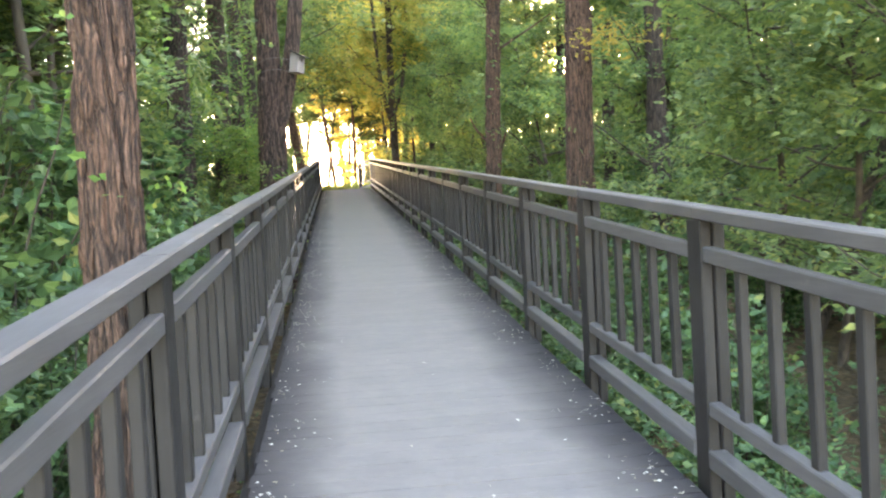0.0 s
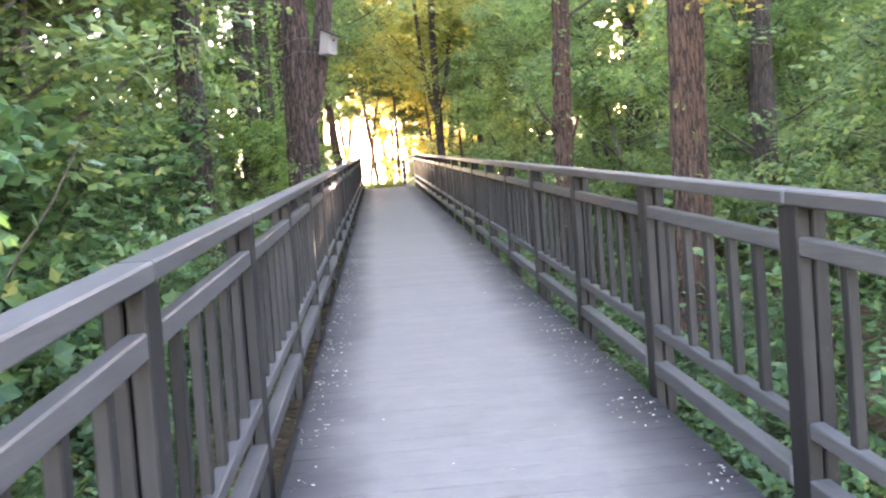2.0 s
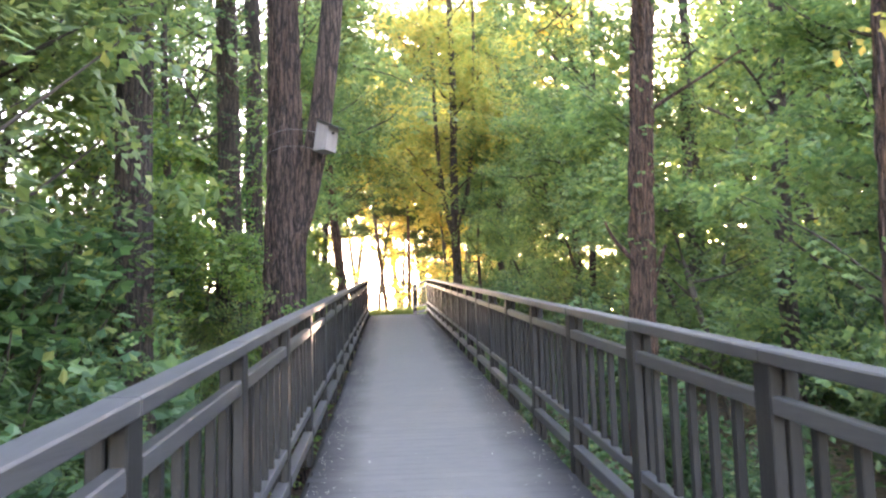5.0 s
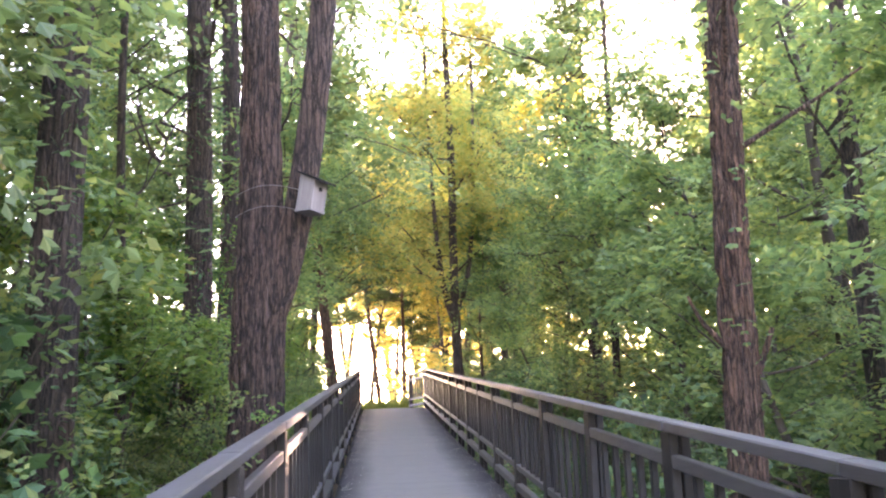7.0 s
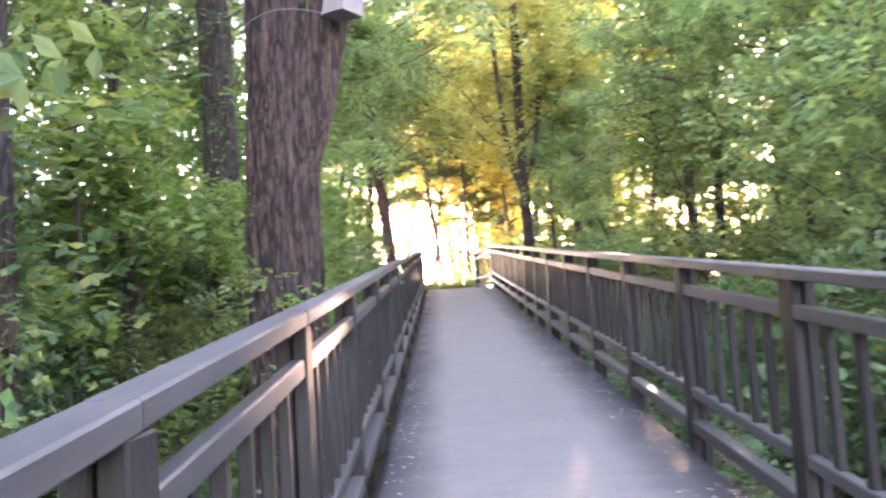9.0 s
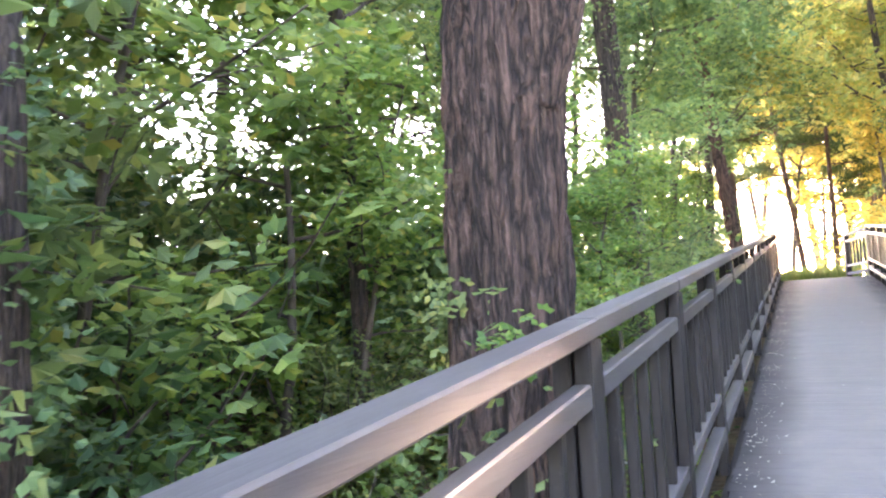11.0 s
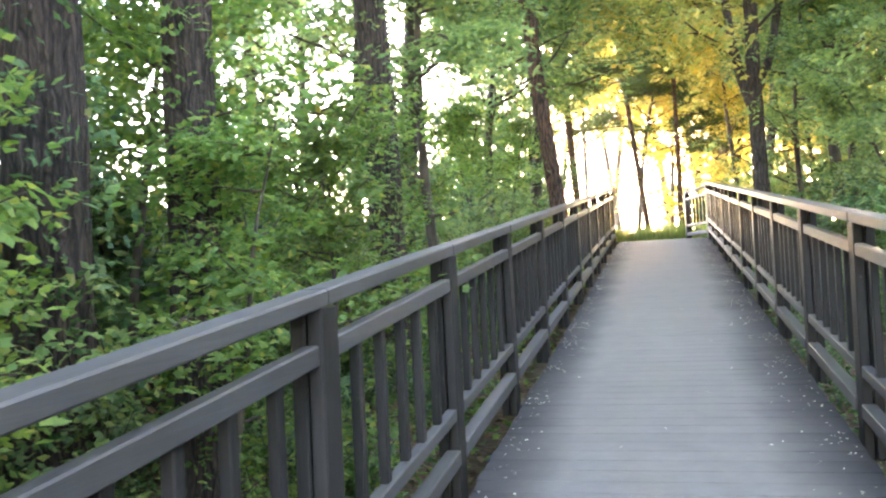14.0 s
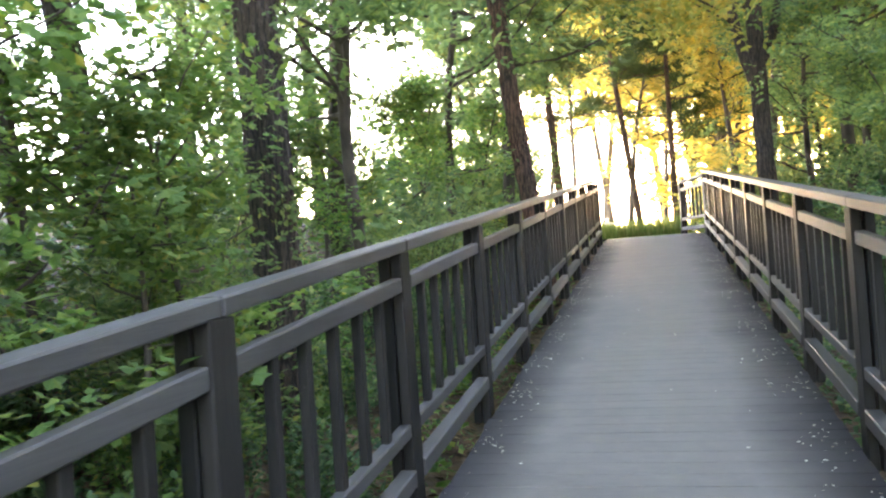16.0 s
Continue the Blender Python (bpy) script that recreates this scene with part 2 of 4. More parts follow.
# the low sun's yellow is put into the next two leaf colours
LEAF_GOLD = leaf("gold_green_leaf", [(0.0, (0.2, 0.25, 0.09)), (0.5, (0.31, 0.31, 0.1)), (1.0, (0.46, 0.36, 0.1))], 0.55)
LEAF_YELLOW = leaf("autumn_leaf", [(0.0, (0.26, 0.26, 0.09)), (0.5, (0.44, 0.34, 0.11)), (1.0, (0.58, 0.39, 0.11))], 0.68)
NEEDLE = leaf("pine_needles", [(0.0, (0.05, 0.085, 0.035)), (1.0, (0.12, 0.14, 0.05))], 0.3)
GRASS = leaf("grass_blade", [(0.0, (0.07, 0.12, 0.03)), (0.6, (0.13, 0.18, 0.045)), (1.0, (0.26, 0.24, 0.1))], 0.4)
SOIL = soil_material()
TWIG, _n, _l, _b = material("twig_bark")
_t = node(_n, "TexNoise", Scale=30.0, Detail=4)
_r = ramp(_n, [(0.3, (0.035, 0.026, 0.02)), (0.7, (0.11, 0.085, 0.065))])
_l.new(_t.outputs[0], _r.inputs[0])
_l.new(_r.outputs[0], _b.inputs["Base Color"])
_b.inputs["Roughness"].default_value = 0.9
BOX = painted_wood("weathered_birdhouse_board", (0.2, 0.165, 0.155), (0.3, 0.255, 0.245), 2, 0.75, (0.3, 0.27, 0.25))
LITTER, _n, _l, _b = material("dry_petal_litter")
_g = _n.new("ShaderNodeNewGeometry")
_r = ramp(_n, [(0.0, (0.25, 0.2, 0.12)), (0.35, (0.55, 0.52, 0.42)), (1.0, (0.75, 0.73, 0.65))])
_l.new(_g.outputs["Random Per Island"], _r.inputs[0])
_l.new(_r.outputs[0], _b.inputs["Base Color"])
_b.inputs["Roughness"].default_value = 0.8

# ---- plan ----
SLOPE, BAY = 0.097, 1.56
LEFT, RIGHT = -0.575, 1.265            # inner faces of the two railings
DECK_L, DECK_R = -0.515, 1.225


def deck_z(y):
    """Height of the walking surface: a steady ramp, level at the top."""
    if y < 31.0:
        return 0.45 + SLOPE * (y - 4.95)
    u = min((y - 31.0) / 3.0, 1.0)
    return 0.45 + SLOPE * (31.0 - 4.95) + SLOPE * 3.0 * (u - u * u / 2)


def ground_z(x, y):
    yy = max(min(y, 40.0), -14.0)
    d = deck_z(yy) if yy > -14 else deck_z(-14)
    drop = np.interp(yy, [-10, 8, 20, 30, 34, 36], [1.25, 1.0, 0.55, 0.3, 0.07, 0.1])
    z = d - drop
    amp = np.interp(yy, [-10, 4, 12, 30, 36], [0.35, 0.55, 1.0, 1.0, 0.1])
    if x < -1.0:
        z += amp * 2.1 * (1 - math.exp(-(-1.0 - x) / 5.0))
    if x > 2.0:
        z += 0.9 * np.interp(yy, [0, 36], [0.6, 0.1]) * (1 - math.exp(-(x - 2.0) / 9.0))
    z += 0.12 * noise.noise((x * 0.5, y * 0.5, 0)) + 0.05 * noise.noise((x * 1.7, y * 1.7, 3)) * (0.2 if y > 33.5 and abs(x) < 3 else 1)
    if -0.9 < x < 1.6 and y < 36:
        z = min(z, d - 0.12)
    return z


# ---- builders ----
def part(name, bm, mat, parent=None, label=""):
    me = bpy.data.meshes.new(name)
    bm.to_mesh(me)
    bm.free()
    me.materials.append(mat)
    ob = new(name, me)
    if parent is not None:
        ob.parent = parent
    return tagged(ob, label)


def share(name, me, parent, m):
    ob = new(name, me)
    ob.parent = parent
    ob.matrix_local = m
    return ob


def mesh_np(name, verts, faces, mat, smooth=False):
    """A mesh from arrays; faces all have the same number of corners."""
    verts, faces = np.asarray(verts, np.float32), np.asarray(faces, np.int32)
    me = bpy.data.meshes.new(name)
    k = faces.shape[1]
    me.vertices.add(len(verts))
    me.vertices.foreach_set("co", verts.ravel())
    me.loops.add(faces.size)
    me.loops.foreach_set("vertex_index", faces.ravel())
    me.polygons.add(len(faces))
    me.polygons.foreach_set("loop_start", np.arange(0, faces.size, k, dtype=np.int32))
    me.polygons.foreach_set("use_smooth", np.full(len(faces), smooth))
    me.update(calc_edges=True)
    me.materials.append(mat)
    return me


def box_bm(bm, x0, x1, y0, y1, z0, z1, shear=0.0, bevel=0.0):
    """A box, its z sheared along y, with chamfered edges."""
    v = [bm.verts.new((x, y, z + shear * y)) for x in (x0, x1) for y in (y0, y1) for z in (z0, z1)]
    fs = [bm.faces.new([v[i] for i in f]) for f in ((0, 1, 3, 2), (4, 6, 7, 5), (0, 4, 5, 1), (2, 3, 7, 6), (0, 2, 6, 4), (1, 5, 7, 3))]
    if bevel:
        es = {e for f in fs for e in f.edges}
        bmesh.ops.bevel(bm, geom=list(es), offset=bevel, segments=1, affect="EDGES", profile=0.5)


def box_mesh(name, mat, boxes, shear=0.0, bevel=0.006):
    bm = bmesh.new()
    for b in boxes:
        box_bm(bm, *b, shear=shear, bevel=bevel)
    bmesh.ops.recalc_face_normals(bm, faces=bm.faces)
    me = bpy.data.meshes.new(name)
    bm.to_mesh(me)
    bm.free()
    me.materials.append(mat)
    return me


def tube(verts, faces, pts, radii, n=7):
    """Adds a tapered tube along pts to the lists."""
    pts = [Vector(p) for p in pts]
    base = len(verts)
    for i, p in enumerate(pts):
        d = (pts[min(i + 1, len(pts) - 1)] - pts[max(i - 1, 0)]).normalized()
        a = d.orthogonal().normalized() if abs(d.z) < 0.9 else d.cross(Vector((0, 1, 0))).normalized()
        b = d.cross(a)
        for j in range(n):
            w = 2 * math.pi * j / n
            verts.append(p + radii[i] * (math.cos(w) * a + math.sin(w) * b))
    for i in range(len(pts) - 1):
        for j in range(n):
            k = (j + 1) % n
            faces.append((base + i * n + j, base + i * n + k, base + (i + 1) * n + k, base + (i + 1) * n + j))


def wander(p, d, length, steps, bend, r):
    """A crooked line from p along d."""
    p, d = Vector(p), Vector(d).normalized()
    out = [p.copy()]
    for _ in range(steps):
        d = (d + Vector((r.uniform(-bend, bend), r.uniform(-bend, bend), r.uniform(-bend, bend) + 0.04))).normalized()
        p = p + d * (length / steps)
        out.append(p.copy())
    return out


# sprays: one pinnate leaf each, laid out along +x, leaflets in pairs
def spray_template(pairs, width, droop):
    v, f = [], []
    n = pairs * 2 + 1
    for i in range(n):
        tip = i == n - 1
        s = 0 if tip else (1 if i % 2 else -1)
        u = 0.18 + 0.72 * (i // 2) / max(pairs - 1, 1) if not tip else 0.9
        ang = 0.0 if tip else s * radians(62)
        ln = 0.34 if not tip else 0.3
        cx, cy = math.cos(ang), math.sin(ang)
        z0 = -droop * u * u
        b = (u, 0.0, z0)
        q = [b]
        for fwd, side in ((0.5, -width), (1.0, 0.0), (0.5, width)):
            q.append((u + ln * (fwd * cx - side * cy), ln * (fwd * cy + side * cx), z0 - 0.05 * fwd - (0.03 if side else 0)))
        k = len(v)
        v += q
        f.append((k, k + 1, k + 2, k + 3))
    return np.array(v), np.array(f)


def sprays(name, places, sizes, mat, template, spread=0.55, aim=None, seed=1):
    """One mesh of many sprays at the given places, mostly lying flat, each turned at random (or away from aim)."""
    g = np.random.default_rng(seed)
    places = np.asarray(places)
    n = len(places)
    tv, tf = template
    yaw = g.uniform(0, 2 * np.pi, n)
    if aim is not None:
        d = places - aim
        yaw = np.arctan2(d[:, 1], d[:, 0]) + g.normal(0, 0.8, n)
    tilt, roll = g.normal(0.15, spread, n), g.normal(0, spread, n)
    cy, sy, ct, st, cr, sr = np.cos(yaw), np.sin(yaw), np.cos(tilt), np.sin(tilt), np.cos(roll), np.sin(roll)
    x, y, z = tv[:, 0][None], tv[:, 1][None], tv[:, 2][None]
    y1, z1 = y * cr[:, None] - z * sr[:, None], y * sr[:, None] + z * cr[:, None]
    x2, z2 = x * ct[:, None] + z1 * st[:, None], -x * st[:, None] + z1 * ct[:, None]
    x3, y3 = x2 * cy[:, None] - y1 * sy[:, None], x2 * sy[:, None] + y1 * cy[:, None]
    s = np.asarray(sizes)[:, None]
    v = np.stack([x3 * s + places[:, :1], y3 * s + places[:, 1:2], z2 * s + places[:, 2:3]], -1).reshape(-1, 3)
    f = (tf[None] + (np.arange(n) * len(tv))[:, None, None]).reshape(-1, 4)
    return mesh_np(name, v, f, mat)


LOCUST = spray_template(3, 0.29, 0.25)
BROAD = spray_template(2, 0.36, 0.2)
COARSE = spray_template(2, 0.42, 0.3)


def clumps(n_clumps, per, centre, spread, flat, g, size):
    """Places gathered in uneven flat clumps inside an ellipsoid."""
    u = g.normal(0, 1, (n_clumps, 3))
    u /= np.linalg.norm(u, axis=1)[:, None]
    u *= (g.uniform(0.25, 1.0, n_clumps) ** 0.5)[:, None]
    c = np.asarray(centre) + u * np.asarray(spread)
    counts = g.integers(int(per * 0.5), int(per * 1.5), n_clumps)
    p = np.repeat(c, counts, axis=0)
    rad = np.repeat(g.uniform(0.6, 1.4, n_clumps), counts)[:, None] * size
    p = p + g.normal(0, 1, p.shape) * rad * np.array([1, 1, flat])
    return p, c


def gathered(k, n, g):
    """n picks out of k anchors, thick on some and thin on others, so that leaves gather in tufts."""
    w = g.random(k) ** 1.6
    return g.choice(k, n, p=w / w.sum())


def wood_mesh(name, lines, mat, n=7):
    v, f = [], []
    for pts, radii in lines:
        tube(v, f, pts, radii, n)
    return mesh_np(name, v, f, mat, True)


def taper(r0, r1, k):
    return [r0 + (r1 - r0) * i / (k - 1) for i in range(k)]


def trunk_mesh(name, mat, height, r0, r1, lean, seed, rings, around, depth, flare=0.35, neck=None):
    """A standing trunk with a spreading foot and upright bark furrows."""
    r = random.Random(seed)
    ph = (r.uniform(0, 9), r.uniform(0, 9))
    v = []
    for i in range(rings + 1):
        h = -0.6 + (height + 0.6) * (i / rings) ** 1.7
        u = max(h, 0) / height
        cx = lean[0] * h + 0.02 * math.sin(h * 0.9 + ph[0])
        cy = lean[1] * h + 0.05 * math.sin(h * 0.7 + ph[1])
        rad = r0 + (r1 - r0) * u + flare * r0 * math.exp(-max(h, -0.2) / 0.35)
        if neck:
            k = 1 / (1 + math.exp(-(h - neck[0]) / 0.25))
            rad *= 1 - neck[1] * k
            cx += neck[2] * k
        for j in range(around):
            w = 2 * math.pi * j / around
            c, s = math.cos(w), math.sin(w)
            wob = 0.08 * noise.noise((c * 1.2 + seed, s * 1.2, h * 0.5))
            fur = 0.0
            if depth:
                q = noise.noise((c * rad * 15 + seed, s * rad * 15, h * 2.0)) + 0.35 * noise.noise((c * rad * 9, s * rad * 9 + seed, h * 3.5))
                e = noise.noise((c * rad * 34 + 5, s * rad * 34 + seed, h * 4.0))
                fur = -depth * max(0.0, 1 - 4.5 * abs(q)) - 0.45 * depth * max(0.0, 1 - 4 * abs(e)) + depth * 0.35 * e
            k = rad * (1 + wob) + fur
            v.append((cx + c * k, cy + s * k, h))
    f = [(i * around + j, i * around + (j + 1) % around, (i + 1) * around + (j + 1) % around, (i + 1) * around + j) for i in range(rings) for j in range(around)]
    return mesh_np(name, v, f, mat, True)


def thing(name, m, label, category, group="", kind=""):
    e = new(name)
    e.matrix_world = m
    return tagged(e, label, category, group, kind)


# ---- ground ----
def ground():
    def axis(lo, hi, step, far):
        a = list(np.arange(lo, hi + 1e-6, step))
        s = step
        while a[-1] < far:
            s *= 1.35
            a.append(a[-1] + s)
        s = step
        while a[0] > -far:
            s *= 1.35
            a.insert(0, a[0] - s)
        return a
    xs, ys = axis(-12, 14, 0.3, 900), axis(-8, 44, 0.3, 900)
    v = [(x, y, ground_z(x, y)) for y in ys for x in xs]
    k = len(xs)
    f = [(j * k + i, j * k + i + 1, (j + 1) * k + i + 1, (j + 1) * k + i) for j in range(len(ys) - 1) for i in range(k - 1)]
    return tagged(new("ground", mesh_np("ground", v, f, SOIL, True)), "brown woodland soil with leaf litter rising into a bank", "ground", kind="structure")


ground()


# ---- bridge deck ----
def bend_x(y):
    return -0.26 * max(0.0, y - 33.0)


deck = thing("deck", Matrix(), "grey-brown boardwalk deck of cross planks with dirty margins", "boardwalk", kind="structure")
PITCH = 0.145
plank_meshes = []
for i in range(5):
    a, b = rnd.uniform(-0.008, 0.008), rnd.uniform(-0.008, 0.008)
    plank_meshes.append(box_mesh("plank", DECK, [(DECK_L + a, DECK_R + b, 0.003, PITCH - 0.003, -0.035, 0.0)], bevel=0.001))
y, i = -4.0, 0
while y < 35.0:
    m = Matrix.Translation((bend_x(y), y, deck_z(y) + rnd.uniform(-0.0006, 0.0006))) @ Matrix.Rotation(math.atan((deck_z(y + 0.1) - deck_z(y)) / 0.1), 4, "X")
    share("plank", plank_meshes[(i * 7 + i // 5) % 5], deck, m)
    y += PITCH
    i += 1
stringer = box_mesh("stringer", BEAM, [(-0.04, 0.04, 0, 3.12, -0.2, 0.0)], SLOPE, 0.004)
for x in (DECK_L + 0.1, 0.35, DECK_R - 0.1):
    for k in range(-2, 10):
        y0 = 0.6 + k * 3.12
        share("stringer", stringer, deck, Matrix.Translation((x, y0, deck_z(y0) - 0.042)))
pier = box_mesh("pier_post", BEAM, [(-0.07, 0.07, -0.07, 0.07, -1.7, 0.0)], 0, 0.006)
for x in (DECK_L + 0.1, DECK_R - 0.1):
    for k in range(-2, 10):
        y0 = 0.6 + k * 3.12
        share("pier_post", pier, deck, Matrix.Translation((x, y0 + 0.1, deck_z(y0) - 0.235)))

# added dark strip, standing for the shade in the gap beside the deck
gap_shade = box_mesh("ledger_beam", BEAM, [(-0.035, 0.035, 0, 3.12, -0.16, 0.0)], SLOPE, 0.004)
for x in (LEFT + 0.02, RIGHT - 0.0):
    for k in range(-2, 10):
        y0 = 0.62 + k * 3.12
        share("ledger_beam", gap_shade, deck, Matrix.Translation((x, y0, deck_z(y0) - 0.13)))

# ---- railings ----
RAIL_TOP, PT = 1.09, 0.13             # handrail top; post length along the bridge
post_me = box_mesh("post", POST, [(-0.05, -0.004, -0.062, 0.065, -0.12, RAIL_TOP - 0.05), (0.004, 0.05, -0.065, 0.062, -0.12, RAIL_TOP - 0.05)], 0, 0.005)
cap_me = [box_mesh("handrail", RAIL, [(-0.046 + e, 0.046 + e, 0.001, BAY - 0.001, -0.05, 0)], SLOPE, 0.006) for e in (-0.003, 0.0, 0.003)]
cap_flat = box_mesh("handrail", RAIL, [(-0.046, 0.046, 0.001, BAY - 0.001, -0.05, 0)], 0, 0.006)
def rail_set(shear):
    return [box_mesh(n, RAIL, [(-w / 2, w / 2, 0.0, BAY - PT, -h, 0)], shear, 0.005) for n, w, h in (("mid_rail", 0.046, 0.06), ("lower_rail", 0.05, 0.055), ("bottom_rail", 0.07, 0.07))]
rails_up, rails_flat = rail_set(SLOPE), rail_set(0.0)
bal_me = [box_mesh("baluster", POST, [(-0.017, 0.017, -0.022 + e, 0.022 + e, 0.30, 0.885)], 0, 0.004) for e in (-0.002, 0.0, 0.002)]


def bay(parent, inner, side, y0, turn=0.0, flat=False, last=False):
    """A post whose centre stands at y0, and the bay of rails that follows it."""
    cx = inner + side * 0.048
    z0 = deck_z(y0)
    m = Matrix.Translation((cx, y0, z0)) @ Matrix.Rotation(turn, 4, "Z")
    jit = Matrix.Rotation(rnd.uniform(-0.006, 0.006), 4, "Y")
    share("post", post_me, parent, m @ jit)
    if last:
        return
    share("handrail", cap_flat if flat else rnd.choice(cap_me), parent, m @ Matrix.Translation((-side * 0.008, 0, RAIL_TOP)) @ Matrix.Rotation(rnd.uniform(-0.003, 0.003), 4, "Y"))
    sl = 0 if flat else SLOPE
    for me, h in zip(rails_flat if flat else rails_up, (0.94, 0.345, 0.16)):
        share(me.name.split(".")[0], me, parent, m @ Matrix.Translation((-side * 0.021, PT / 2, h + sl * PT / 2)))
    for i in range(5):
        yy = PT / 2 + (BAY - PT) * (i + 1) / 6 + rnd.uniform(-0.004, 0.004)
        share("baluster", rnd.choice(bal_me), parent, m @ Matrix.Translation((-side * 0.014, yy, sl * yy)) @ Matrix.Rotation(rnd.uniform(-0.012, 0.012), 4, "X"))


railing_l = thing("railing", Matrix.Translation((0, 0, 0)), "weathered grey painted wooden railing with square posts and balusters", "railing", "bridge railings")
for k in range(-3, 20):
    bay(railing_l, LEFT, -1, 2.725 + BAY * k, last=k == 19)
railing_r = thing("railing", Matrix.Translation((0, 0, 0)), "weathered grey painted wooden railing that bends at the top", "railing", "bridge railings")
for k in range(-4, 19):
    bay(railing_r, RIGHT, 1, 3.455 + BAY * k)
y_c = 3.455 + BAY * 19
bay(railing_r, RIGHT, 1, y_c, turn=radians(14.5), flat=True)
m_end = Matrix.Translation((RIGHT + 0.048 - BAY * math.sin(radians(14.5)), y_c + BAY * math.cos(radians(14.5)), deck_z(y_c))) @ Matrix.Rotation(radians(14.5), 4, "Z")
share("post", post_me, railing_r, m_end)


# ---- trees ----
def tall_tree(x, y, r0, height, lean, seed, near, mat, low, label, limbs=6, second=(), crown_n=4, leaves=None, neck=None, leafy=260, leaf_size=1.0):
    """A tall woodland tree: furrowed trunk, some limbs, and a high crown of clumped leaves."""
    leaves = leaves or LEAF
    g, r = np.random.default_rng(seed), random.Random(seed)
    t = thing("tree", Matrix.Translation((x, y, ground_z(x, y))), label, "tree")
    rings, around = (190, 130) if near == 2 else (90, 48) if near == 1 else (24, 14)
    share("trunk", trunk_mesh("trunk", mat, height, r0, r0 * 0.45, lean, seed, rings, around, (0.034, 0.02, 0.0)[2 - near], neck=neck), t, Matrix())
    for zf, dx, dy, rr in second:
        v, f = [], []
        pts = [(lean[0] * zf + dx * (1 - math.exp(-3.2 * i / 24)) * 1.04, lean[1] * zf + dy * i / 24, zf + (height * 0.8 - zf) * (i / 24) ** 1.3) for i in range(25)]
        tube(v, f, pts, taper(rr, rr * 0.45, 25), 40)
        v = [Vector(p) * 1.0 + Vector((noise.noise(Vector(p) * Vector((1, 1, 0.1)).length * 6), noise.noise(Vector(p) * 7 + Vector((3, 0, 0))), 0)) * 0.008 for p in v]
        share("second_stem", mesh_np("second_stem", v, f, mat, True), t, Matrix())
    twigs, tips = [], []
    for i in range(limbs):
        h = low + (height - low) * (i + r.uniform(0.1, 0.8)) / limbs
        w = r.uniform(0, 2 * math.pi)
        ln = r.uniform(1.6, 3.4)
        pts = wander((lean[0] * h, lean[1] * h, h), (math.cos(w), math.sin(w), r.uniform(0.2, 0.7)), ln, 7, 0.25, r)
        rr = r0 * r.uniform(0.14, 0.24)
        share("limb", wood_mesh("limb", [(pts, taper(rr, 0.012, 8))], mat, 6), t, Matrix())
        tips += pts[3:]
        for _ in range(3):
            q = pts[r.randint(2, 6)]
            sub = wander(q, (r.uniform(-1, 1), r.uniform(-1, 1), r.uniform(-0.1, 0.6)), r.uniform(0.7, 1.5), 5, 0.3, r)
            twigs.append((sub, taper(0.018, 0.006, 6)))
            tips += sub[2:]
    tagged(share("twigwork", wood_mesh("twigwork", twigs, mat, 5), t, Matrix()), kind="stuff")
    tips = np.array([tuple(p) for p in tips])
    base = tips[g.integers(0, len(tips), leafy)]
    p = base + g.normal(0, 1, base.shape) * np.array([0.42, 0.42, 0.22])
    top, _ = clumps(crown_n, 45, (lean[0] * height, lean[1] * height, height * 0.86), (2.7, 2.7, height * 0.2), 0.45, g, 0.5)
    p = np.concatenate([p, top])
    tagged(share("crown", sprays("crown", p, g.uniform(0.2, 0.36, len(p)) * leaf_size, leaves, LOCUST, 0.5, seed=seed), t, Matrix()), kind="stuff")
    return t


def young_tree(seed, height, spread, n, mat, template, size, bare=0.22, label="slender young tree with layered green compound leaves"):
    """An understorey tree of thin crooked stems with flat layers of leaves."""
    g, r = np.random.default_rng(seed), random.Random(seed)
    t = thing("young_tree", Matrix.Translation((0, 0, -200)), label, "tree", "understorey trees")
    stem = wander((0, 0, -0.3), (r.uniform(-0.15, 0.15), r.uniform(-0.15, 0.15), 1), height, 10, 0.1, r)
    r0 = 0.012 * height
    lines = [(stem, taper(r0, 0.008, 11))]
    anchors = []
    for i in range(int(height * 4.2)):
        k = r.uniform(bare, 1.0)
        q = stem[min(int(k * 10), 9)].lerp(stem[min(int(k * 10) + 1, 10)], (k * 10) % 1)
        w = r.uniform(0, 2 * math.pi)
        ln = spread * (1.15 - 0.75 * k) * r.uniform(0.5, 1.15)
        br = wander(q, (math.cos(w), math.sin(w), r.uniform(0.05, 0.5)), ln, 6, 0.22, r)
        lines.append((br, taper(r0 * 0.3, 0.005, 7)))
        anchors += [tuple(p) for p in br[2:]]
    tagged(share("branchwork", wood_mesh("branchwork", lines, TWIG, 5), t, Matrix()), kind="stuff")
    a = np.array(anchors)
    a = a[gathered(len(a), n, g)]
    p = a + g.normal(0, 1, a.shape) * np.array([0.17, 0.17, 0.06]) * (1 + size)
    tagged(share("foliage", sprays("foliage", p, g.uniform(0.7, 1.3, n) * size, mat, template, 0.42, seed=seed), t, Matrix()), kind="stuff")
    return t


